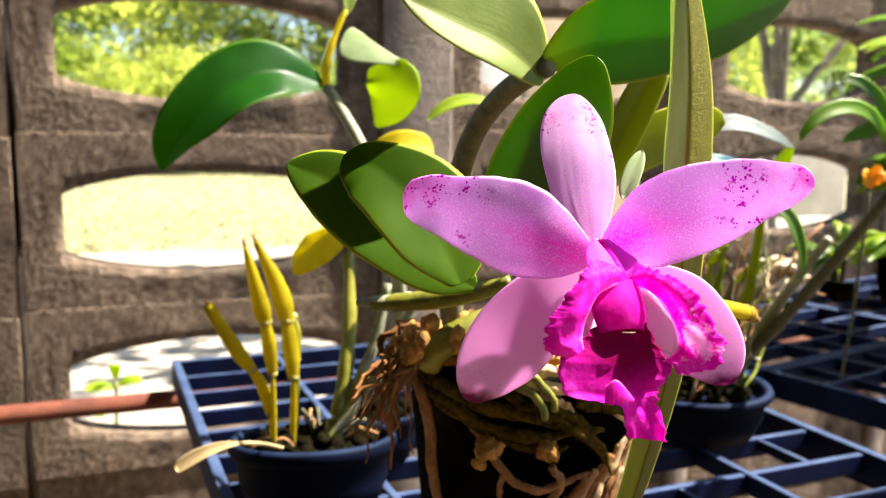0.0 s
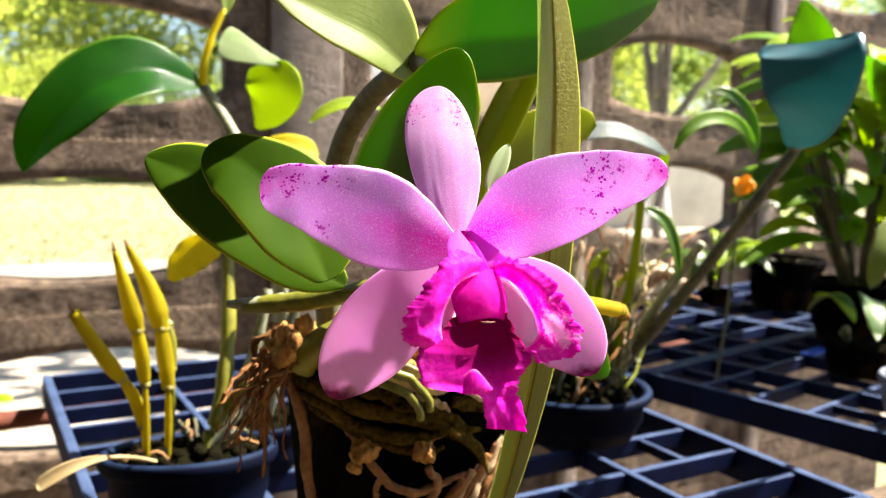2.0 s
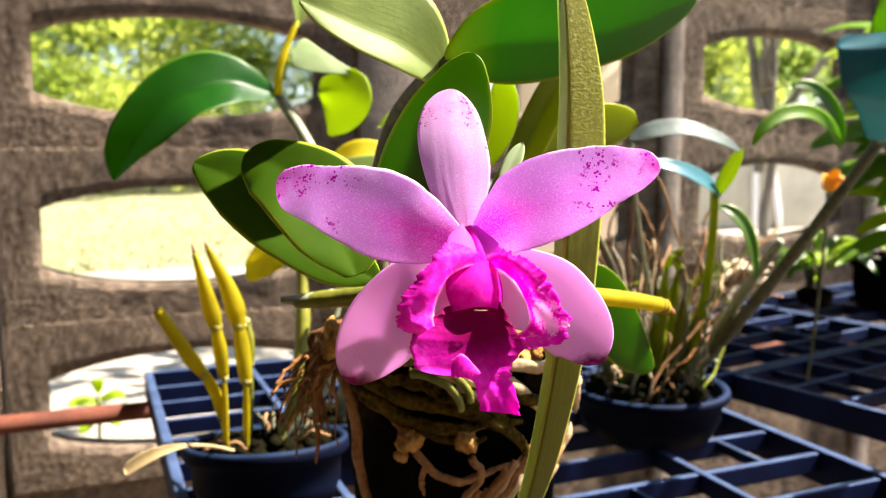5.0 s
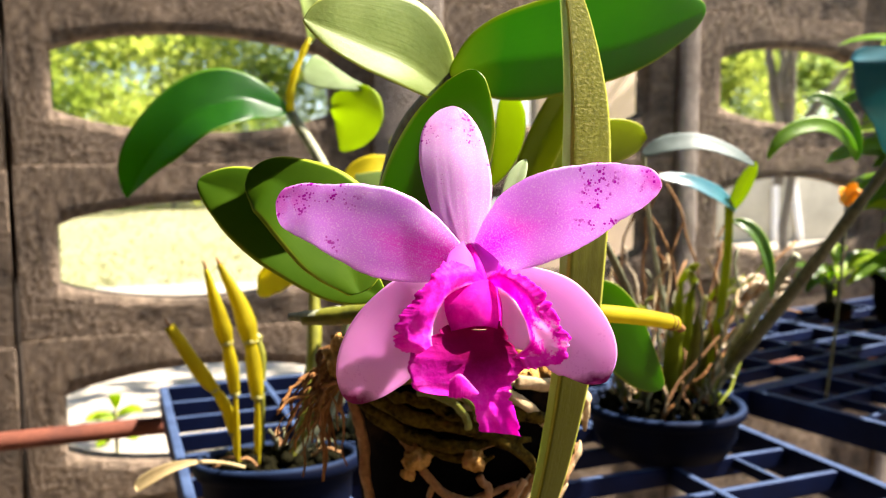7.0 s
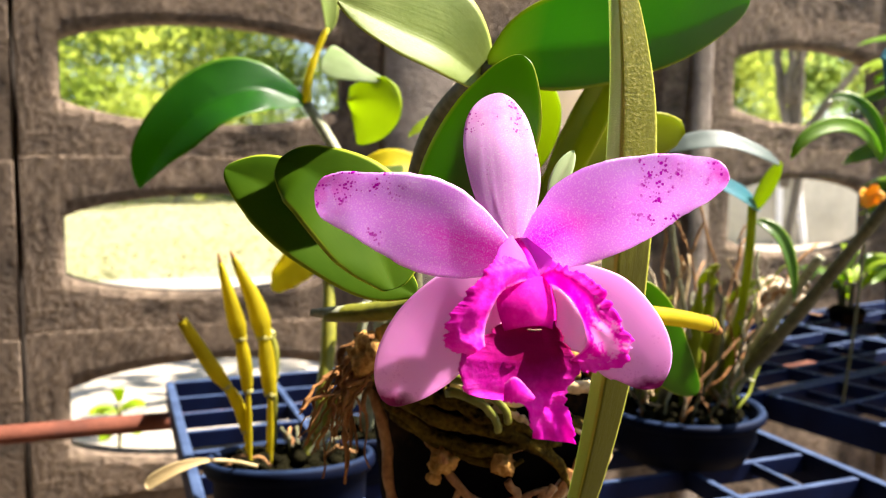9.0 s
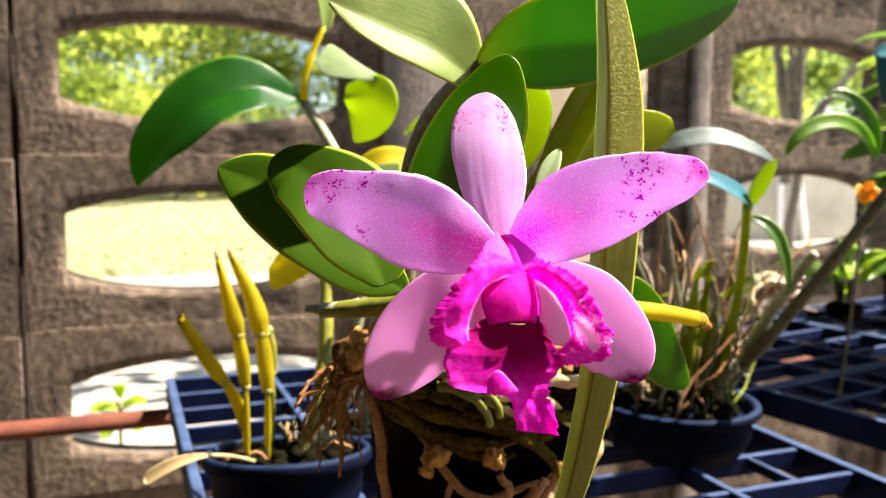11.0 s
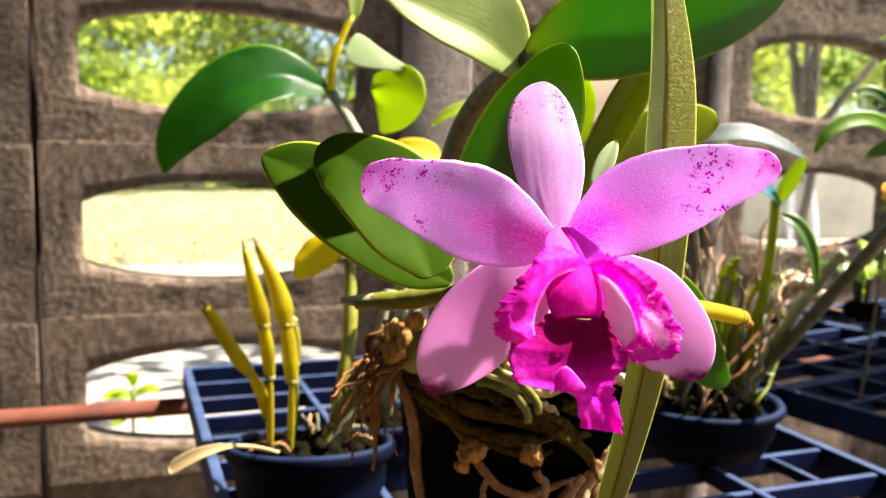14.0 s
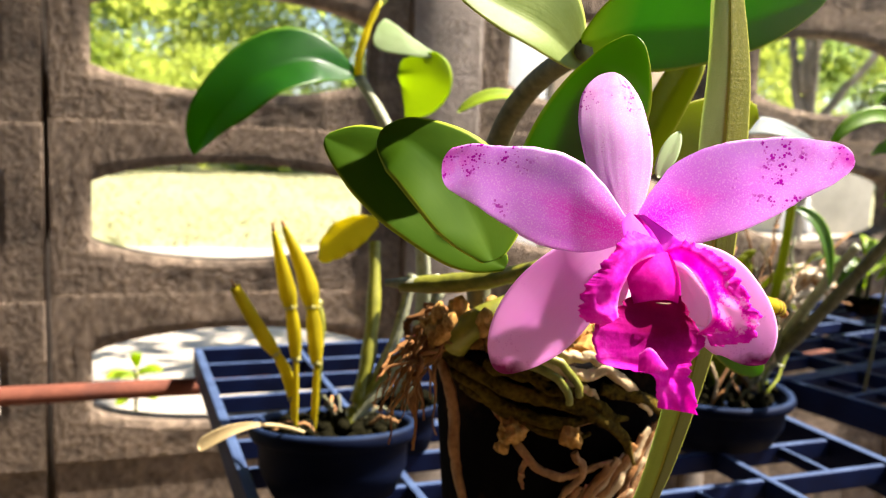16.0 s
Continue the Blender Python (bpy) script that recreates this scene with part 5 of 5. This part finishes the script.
grow("leaf", [(0.200, 0.75, 1.018), (0.230, 0.75, 1.045), (0.266, 0.75, 1.032)], (0, -0.7, 0.7), 0.0070, lambda s: oval(s, 0.6, 0.6), LEAF_LIME, tall, "small lime leaf", cup=0.3)

# ---- the orchid in the dark pot beside the gap ----
side_at = Vector((0.510, 0.800, 0.69))
side = thing("potted_orchid", "potted orchid with green canes and a long leaning woody cane", "orchid", at=side_at)
bpy.context.view_layer.update()
shallow_pot(side, 0.084, 0.050, POT_PLASTIC, "dark blue plastic pot")
for x, y, top, lean, r in ((0.490, 0.82, 0.83, -0.02, 0.008), (0.518, 0.81, 0.872, 0.004, 0.0085), (0.532, 0.82, 0.868, 0.010, 0.0085), (0.545, 0.82, 0.855, 0.012, 0.0075), (0.555, 0.82, 0.84, 0.02, 0.006), (0.475, 0.82, 0.80, -0.03, 0.006)):
    shoot("cane", [(x, y, 0.735), (x + lean * 0.3, y - 0.01, (0.735 + top) / 2), (x + lean, y - 0.02, top)], swollen(r), CANE_LIME if r > 0.0078 else CANE_GREEN, side, "green ribbed cane", n=24)
shoot("cane", [(0.565, 0.815, 0.735), (0.572, 0.78, 0.85), (0.545, 0.74, 0.955)], 0.0046, CANE_LIME, side, "thin upright stem", n=20)
shoot("cane", [(0.565, 0.825, 0.735), (0.595, 0.77, 0.80), (0.625, 0.71, 0.90), (0.692, 0.675, 1.015)], lambda s: 0.0075 - 0.002 * s + 0.0005 * math.cos(s * 40), CANE_WOODY, side, "long leaning woody cane", n=44)
shoot("cane", [(0.575, 0.815, 0.74), (0.595, 0.78, 0.83), (0.618, 0.73, 0.905)], lambda s: 0.0075 - 0.003 * s, CANE_PALE, side, "pale cane", n=24)
shoot("cane", [(0.490, 0.81, 0.74), (0.440, 0.68, 0.83), (0.345, 0.60, 0.937)], lambda s: 0.0050 - 0.002 * s, CANE_WOODY, side, "thin dark cane", n=24)
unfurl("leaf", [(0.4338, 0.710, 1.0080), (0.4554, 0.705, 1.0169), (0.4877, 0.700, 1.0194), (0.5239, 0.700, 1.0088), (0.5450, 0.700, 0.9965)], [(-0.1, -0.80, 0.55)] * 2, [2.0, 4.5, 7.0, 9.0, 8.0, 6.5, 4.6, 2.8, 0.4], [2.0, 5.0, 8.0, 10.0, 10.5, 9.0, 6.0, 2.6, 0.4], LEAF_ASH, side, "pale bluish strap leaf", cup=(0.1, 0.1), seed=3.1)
shoot("petiole", [(0.4345, 0.710, 1.0075), (0.455, 0.745, 0.94), (0.520, 0.800, 0.80)], 0.0022, CANE_PALE, side, "thin pale stalk", n=16, k=7)
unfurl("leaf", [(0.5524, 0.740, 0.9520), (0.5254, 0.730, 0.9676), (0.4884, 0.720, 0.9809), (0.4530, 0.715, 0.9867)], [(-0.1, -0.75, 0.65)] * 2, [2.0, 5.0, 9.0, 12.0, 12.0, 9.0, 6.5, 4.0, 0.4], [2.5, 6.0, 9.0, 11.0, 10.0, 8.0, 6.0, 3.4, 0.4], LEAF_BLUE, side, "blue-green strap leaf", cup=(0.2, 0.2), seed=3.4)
grow("leaf", [(0.546, 0.74, 0.950), (0.555, 0.735, 0.975), (0.568, 0.73, 1.000)], (-0.3, -0.9, 0.1), 0.0080, lambda s: oval(s, 0.6, 0.6), LEAF_LIME, side, "lime leaf", crease=0.3)
grow("leaf", [(0.552, 0.745, 0.940), (0.585, 0.73, 0.935), (0.590, 0.73, 0.86)], (0.1, -0.9, 0.3), 0.0085, lambda s: oval(s, 0.6, 0.7), LEAF_MID, side, "narrow green leaf", crease=0.3)
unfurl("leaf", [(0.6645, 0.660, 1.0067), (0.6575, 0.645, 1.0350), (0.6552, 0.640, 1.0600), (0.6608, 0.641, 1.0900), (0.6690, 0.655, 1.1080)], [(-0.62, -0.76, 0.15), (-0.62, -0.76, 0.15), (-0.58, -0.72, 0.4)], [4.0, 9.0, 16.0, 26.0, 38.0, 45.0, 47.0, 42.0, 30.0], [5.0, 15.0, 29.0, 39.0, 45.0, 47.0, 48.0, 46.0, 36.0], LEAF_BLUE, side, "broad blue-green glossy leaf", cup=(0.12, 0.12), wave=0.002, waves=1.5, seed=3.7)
shoot("petiole", [(0.6645, 0.660, 1.0080), (0.676, 0.668, 1.003), (0.692, 0.675, 1.0155)], 0.0035, CANE_WOODY, side, "short stalk", n=8, k=8)
unfurl("leaf", [(0.694, 0.676, 1.016), (0.722, 0.690, 1.050), (0.722, 0.700, 1.105), (0.708, 0.702, 1.160)], [(-0.45, -0.89, 0.0)] * 2, [4.0, 14.0, 24.0, 30.0, 32.0, 28.0, 19.0, 9.0, 0.5], [4.0, 13.0, 22.0, 28.0, 30.0, 27.0, 18.0, 8.0, 0.5], LEAF_BUSH, side, "broad green leaf", cup=(0.1, 0.1), wave=0.002, seed=3.9)
for i in range(20):
    a = rng.uniform(0, 6.283)
    p0 = side_at + Vector((0.05 * math.cos(a), 0.05 * math.sin(a), 0.05))
    p2 = side_at + Vector((0.068 * math.cos(a) + 0.008, 0.065 * math.sin(a), 0.06 + rng.uniform(0, 0.16)))
    shoot("root", [p0, (p0 + p2) / 2 + Vector((rng.uniform(-0.03, 0.03), 0, 0.03)), p2], 0.0016, (ROOT_PALE, CANE_WOODY, CANE_PALE)[i % 3], side, "thin dry aerial root", n=12, k=5, wobble=0.012, seed=i * 0.9)


for p, w, mat in (([(0.742, 0.80, 1.000), (0.715, 0.79, 1.062), (0.635, 0.79, 1.045), (0.622, 0.79, 1.002)], 0.0092, LEAF_BUSH), ([(0.742, 0.80, 1.000), (0.752, 0.80, 1.050), (0.700, 0.81, 1.086), (0.680, 0.81, 1.066)], 0.0078, LEAF_MID)):
    grow("leaf", p, (-0.35, -0.85, 0.35), w, lambda s: oval(s, 0.5, 0.6), mat, side, "arching green leaf", cup=0.2, n=20, k=8, seed=w * 300)
for i in range(14):
    p0 = Vector((0.646 + rng.uniform(-0.012, 0.02), 0.90 + rng.uniform(-0.01, 0.02), 0.812 + rng.uniform(-0.01, 0.02)))
    p2 = Vector((0.720 + rng.uniform(-0.02, 0.012), 0.90 + rng.uniform(-0.01, 0.02), 0.828 + rng.uniform(-0.015, 0.022)))
    shoot("root", [p0, (p0 + p2) / 2 + Vector((rng.uniform(-0.02, 0.02), 0, rng.uniform(0.0, 0.05))), p2], lambda s: 0.0062 * (1 - 0.4 * s), ROOT_BLEACHED if i % 4 else ROOT_TAN, side, "thick bleached root in a pale tangle", n=14, k=8, wobble=0.012, seed=i * 1.3)
shoot("root", [(0.60, 0.86, 0.742), (0.64, 0.89, 0.76), (0.69, 0.90, 0.816)], 0.0055, ROOT_BLEACHED, side, "thick bleached root in a pale tangle", n=14, k=8, wobble=0.008, seed=3.3)
for p0, p1, p2 in (((0.500, 0.83, 0.745), (0.470, 0.80, 0.90), (0.500, 0.80, 0.990)), ((0.530, 0.83, 0.745), (0.545, 0.80, 0.88), (0.480, 0.80, 0.955)), ((0.560, 0.83, 0.745), (0.560, 0.80, 0.87), (0.510, 0.80, 0.975)), ((0.480, 0.83, 0.745), (0.500, 0.80, 0.86), (0.528, 0.80, 0.938)), ((0.52, 0.84, 0.745), (0.44, 0.82, 0.85), (0.473, 0.80, 0.963))):
    shoot("twig", [p0, p1, p2], 0.0013, ROOT_TAN, side, "thin dry brown twig", n=16, k=5, wobble=0.010, seed=p2[0] * 40)

for i in range(24):
    a = rng.uniform(0, 6.283)
    p0 = side_at + Vector((0.055 * math.cos(a), 0.055 * math.sin(a), 0.045))
    p2 = Vector((rng.uniform(0.450, 0.690), rng.uniform(0.79, 0.90), rng.uniform(0.775, 0.930)))
    shoot("twig", [p0, (p0 + p2) / 2 + Vector((rng.uniform(-0.03, 0.03), 0, rng.uniform(0.0, 0.05))), p2], rng.uniform(0.0010, 0.0021), (ROOT_TAN, ROOT_BLEACHED, CANE_LIME, HUSK)[i % 4], side, "thin dry twig in the tangle", n=14, k=5, wobble=0.012, seed=i * 1.9)
for x, z, dx in ((0.520, 0.868, 0.020), (0.541, 0.862, -0.018), (0.557, 0.850, 0.030), (0.487, 0.826, -0.022)):
    grow("leaf", [(x, 0.795, z), (x + dx * 0.5, 0.788, z + 0.020), (x + dx, 0.785, z + 0.024)], (-0.2, -0.9, 0.3), 0.0050, lambda s: oval(s, 0.6, 0.7), LEAF_OLIVE, side, "small yellow-green leaf", crease=0.3, n=12, k=6)


# ---- plants on the far tray ----
def bushy(at, pot_r, pot_h, height, spread, count, mats, label, seed, lean=0.0, big=1.0, pot_mat=None):
    rr = random.Random(seed)
    t = thing("potted_plant", label, "plant", "plants on the far tray", at=at)
    bpy.context.view_layer.update()
    shallow_pot(t, pot_r, pot_h, pot_mat or BLACK_PLASTIC, "plastic pot")
    c = Vector(at)
    for i in range(max(3, count // 6)):
        a = rr.uniform(0, 6.283)
        top = c + Vector((spread * 0.5 * math.cos(a) + lean, spread * 0.5 * math.sin(a), height * rr.uniform(0.6, 0.95)))
        shoot("cane", [c + Vector((0.02 * math.cos(a), 0.02 * math.sin(a), pot_h * 0.8)), (c + top) / 2 + Vector((0, 0, 0.05)), top], 0.0045, CANE_WOODY, t, "thin cane", n=14, k=7)
    for i in range(count):
        a = rr.uniform(0, 6.283)
        h = pot_h + height * rr.uniform(0.15, 1.0)
        p0 = c + Vector((spread * 0.25 * math.cos(a) + lean * h / height, spread * 0.25 * math.sin(a), h))
        ln = rr.uniform(0.07, 0.13) * big
        d = Vector((math.cos(a), math.sin(a), rr.uniform(-0.1, 0.7))).normalized()
        p2 = p0 + d * ln + Vector((0, 0, -0.03))
        grow("leaf", [p0, p0 + d * ln * 0.55 + Vector((0, 0, 0.03)), p2], (0.1 * rr.uniform(-1, 1), -0.5, 0.85), rr.uniform(0.010, 0.018) * big, lambda s: oval(s, 0.6, 0.6), mats[i % len(mats)], t, "", cup=0.15, n=12, k=6, seed=i * 0.37)
    return t


bushy((1.215, 1.06, 0.69), 0.075, 0.10, 0.40, 0.24, 170, (LEAF_LIME, LEAF_BUSH, LEAF_LIME, LEAF_BUSH, LEAF_LIME, LEAF_BUSH), "bushy potted plant with lime and dark green leaves", 11, big=1.5)
bushy((1.345, 1.36, 0.69), 0.075, 0.10, 0.12, 0.10, 8, (LEAF_MID, LEAF_LIME), "dark pot with a few low green leaves", 12)
bushy((1.225, 1.43, 0.69), 0.036, 0.022, 0.09, 0.08, 18, (LEAF_LIME, LEAF_MID, LEAF_LIME), "small pot of low green leaves", 13)
grey_pot = bushy((0.94, 0.70, 0.69), 0.055, 0.05, 0.10, 0.05, 3, (LEAF_MID, LEAF_PALE), "small grey pot with a pale drooping leaf", 15, pot_mat=GREY_PLASTIC)
grow("leaf", [(0.93, 0.70, 0.735), (0.82, 0.62, 0.99), (0.735, 0.60, 0.955), (0.716, 0.600, 0.872)], (-0.5, -0.85, 0.2), 0.0170, lambda s: oval(s, 0.5, 0.5), LEAF_PALE, grey_pot, "pale drooping leaf", cup=0.15)
bushy((1.036, 0.890, 0.69), 0.048, 0.042, 0.07, 0.05, 6, (LEAF_MID, LEAF_LIME), "small black pot with a few green leaves", 16, big=1.2)
tagged(new("plant_label", mesh_of("plant_label", box((0.065, 0.022, 0.003), (0, 0, 0.003), 0.001), BLUE_LABEL, False)), "bright blue plastic plant label lying on the tray", "label").matrix_world = pose(1.075, 1.006, 0.690, 0, 0, 20)
for i, (x, z) in enumerate(((0.793, 0.962), (0.828, 0.955), (0.815, 0.975))):
    petal = blade([(0.812, 0.9, 0.945), ((0.812 + x) / 2, 0.895, 0.965), (x, 0.89, z)], (0, -1, 0.1), 0.009, lambda s: oval(s, 0.6, 0.5), base=(0.812, 0.9, 0.945), n=10, k=6)
    if i == 0:
        bloom = thing("orange_bloom", "small orange flower on a far plant", "flower", at=(0.812, 0.9, 0.945))
    part("petal", petal, LEAF_ORANGE, bloom)
part("stem", tube([(0, 0, 0), (0.015, 0.02, -0.12), (0.005, 0.03, -0.26)], 0.002, 10, 6), CANE_WOODY, bloom)

# ---- outside: grass, weeds, trees, house ----
rr = random.Random(21)
bm = bmesh.new()
for i in range(11000):
    y = 7.5 + 15 * rr.random() ** 1.5
    x = rr.uniform(-0.75, 1.25) * y
    if y < 7.6 + 0.33 * max(0.0, x):
        continue
    h = rr.uniform(0.015, 0.05)
    a = rr.uniform(0, 6.283)
    w = 0.006 + 0.0012 * y
    d = Vector((math.cos(a) * w, math.sin(a) * w, 0))
    tip = Vector((x + rr.uniform(-0.06, 0.06), y + rr.uniform(-0.06, 0.06), h))
    v = [bm.verts.new(c) for c in (Vector((x, y, -0.01)) - d, Vector((x, y, -0.01)) + d, tip)]
    bm.faces.new(v)
ob = new("grass", mesh_of("grass", bm, GRASS_BLADE))
tagged(ob, "sunlit short grass mixed with straw", "grass", kind="stuff")

weed = thing("weed", "small bright green weed growing outside the wall", "weed", at=(-0.212, 1.9, 0.0))
bpy.context.view_layer.update()
shoot("stem", [(-0.212, 1.9, 0.0), (-0.21, 1.9, 0.25), (-0.205, 1.9, 0.47)], 0.004, CANE_GREEN, weed, n=10, k=6)
for dx, dz in ((-0.06, 0.0), (0.055, 0.012), (0.0, 0.05), (-0.04, -0.06), (0.045, -0.05)):
    grow("leaf", [(-0.205, 1.9, 0.455 + dz * 0.4), (-0.205 + dx * 0.6, 1.89, 0.475 + dz), (-0.205 + dx, 1.88, 0.46 + dz)], (0, -0.6, 0.8), 0.013, lambda s: oval(s, 0.6, 0.6), LEAF_LIME, weed, n=10, k=6)


def tree(at, height, trunk_r, crown_r, count, label, seed, forks=((0.3, 0.2), (-0.4, 0.1), (0.1, -0.3))):
    """A tapered trunk with limbs and a crown of many small leaves in loose clumps."""
    q = random.Random(seed)
    t = thing("tree", label, "tree", "trees outside the wall", at=at)
    top = Vector((q.uniform(-0.2, 0.2), q.uniform(-0.2, 0.2), height * 0.55))
    part("trunk", tube([(0, 0, -0.05), (0.1, 0, height * 0.25), top], lambda s: trunk_r * (1 - 0.5 * s), 14, 10, None, 0.05, seed), TREE_BARK, t)
    ends = []
    for fx, fy in forks:
        end = Vector((fx * height * 0.5, fy * height * 0.5, height * q.uniform(0.7, 0.95)))
        part("limb", tube([top * 0.55, top * 0.8 + Vector((fx, fy, 0)) * 0.2, end], lambda s: trunk_r * 0.55 * (1 - 0.7 * s), 12, 8, None, 0.05, seed + fx), TREE_BARK, t)
        ends.append(end)
    bm = bmesh.new()
    la, lc = bm.verts.layers.float.new("along"), bm.verts.layers.float.new("across")
    clumps = [Vector((q.gauss(0, 0.55), q.gauss(0, 0.55), q.gauss(0, 0.42))) * crown_r + Vector((0, 0, height * 0.72)) for _ in range(34)] + ends
    for i in range(count):
        c = clumps[i % len(clumps)]
        p = c + Vector((q.gauss(0, 1), q.gauss(0, 1), q.gauss(0, 0.8))) * crown_r * 0.16
        p.z = max(p.z, 0.05)
        sz = q.uniform(0.05, 0.10) * (0.7 + 0.10 * height)
        e = Euler((q.uniform(-0.9, 0.9), q.uniform(-0.9, 0.9), q.uniform(0, 6.28))).to_matrix()
        vs = [bm.verts.new(p + e @ (Vector(c2) * sz)) for c2 in ((0, -1, 0), (0.55, 0, 0.12), (0, 1.1, 0), (-0.55, 0, 0.12))]
        for v, s in zip(vs, (0, 0.5, 1, 0.5)):
            v[la] = s
        bm.faces.new(vs)
    part("crown", bm, TREE_LEAF[seed % 3], t)
    return t


TREE_LEAF = [leaf_mat("tree_leaf_a", (0.09, 0.14, 0.020), (0.175, 0.235, 0.042), (0.36, 0.47, 0.065), 0.52, 0.6, spec=0.15),
             leaf_mat("tree_leaf_b", (0.125, 0.175, 0.026), (0.225, 0.28, 0.052), (0.45, 0.52, 0.085), 0.52, 0.6, spec=0.15),
             leaf_mat("tree_leaf_c", (0.06, 0.11, 0.028), (0.125, 0.19, 0.052), (0.26, 0.37, 0.09), 0.50, 0.6, spec=0.15)]
for i in range(24):
    f = i / 23
    y = 26 + 9 * rr.random()
    x = (-0.75 + 2.0 * f) * y + rr.uniform(-0.8, 0.8)
    tree((x, y, -0.02), rr.uniform(5.0, 9.0), 0.18, rr.uniform(2.8, 4.2), 9000, "leafy green tree at the field's edge", 40 + i)
for i in range(16):
    f = i / 15
    y = 21 + 4 * rr.random()
    x = (-0.7 + 1.9 * f) * y
    tree((x, y, -0.02), rr.uniform(1.6, 3.0), 0.05, rr.uniform(1.3, 2.0), 8500, "low sunlit green shrub", 80 + i)
near_tree = tree((3.26, 4.5, -0.02), 4.6, 0.035, 1.7, 1800, "leafy tree with a forked grey trunk close to the wall", 7, ((0.32, 0.05), (-0.10, 0.1), (0.2, 0.4)))
for top, foot in (((0.10, 0.0, 2.0), (-0.02, 0.0, 0.9)), ((0.55, 0.0, 1.75), (0.0, 0.0, 1.05)), ((-0.12, 0.1, 2.1), (0.0, 0.0, 1.0))):
    part("limb", tube([foot, ((top[0] + foot[0]) * 0.4, 0, (top[2] + foot[2]) / 2), top], lambda s: 0.032 - 0.012 * s, 12, 8, None, 0.03, top[0]), TREE_BARK, near_tree)
house = thing("house", "low beige house with a white door beyond the field", "house", at=(2.5, 6.6, -0.02))
part("wall", box((1.5, 0.2, 2.2), (0.2, 0.1, 1.1), 0.01), BEIGE, house, "beige plaster wall")
part("roof", box((1.52, 0.5, 0.05), (0.2, 0.2, 2.225), 0.01), TARP, house, "grey sheet roof")
part("door", box((0.52, 0.05, 2.1), (-0.37, -0.03, 1.05), 0.01), WHITE_PAINT, house, "white painted door")
part("frame", box((0.05, 0.07, 2.14), (-0.08, -0.03, 1.07), 0.005), TREE_BARK, house, "dark door post")
fence = thing("fence", "low grey-olive sheet fence with pale leaning poles", "fence", at=(6.9, 9.6, -0.02))
part("sheet", box((2.4, 0.05, 1.15), (0, 0, 0.575), 0.01), FENCE, fence, "dull grey-olive sheet")
for x, lean in ((-0.15, 0.02), (0.06, 0.20)):
    part("pole", tube([(x + lean, -0.06, 0.0), (x, -0.06, 1.1)], 0.045, 6, 8), WHITE_PAINT, fence, "white pole")
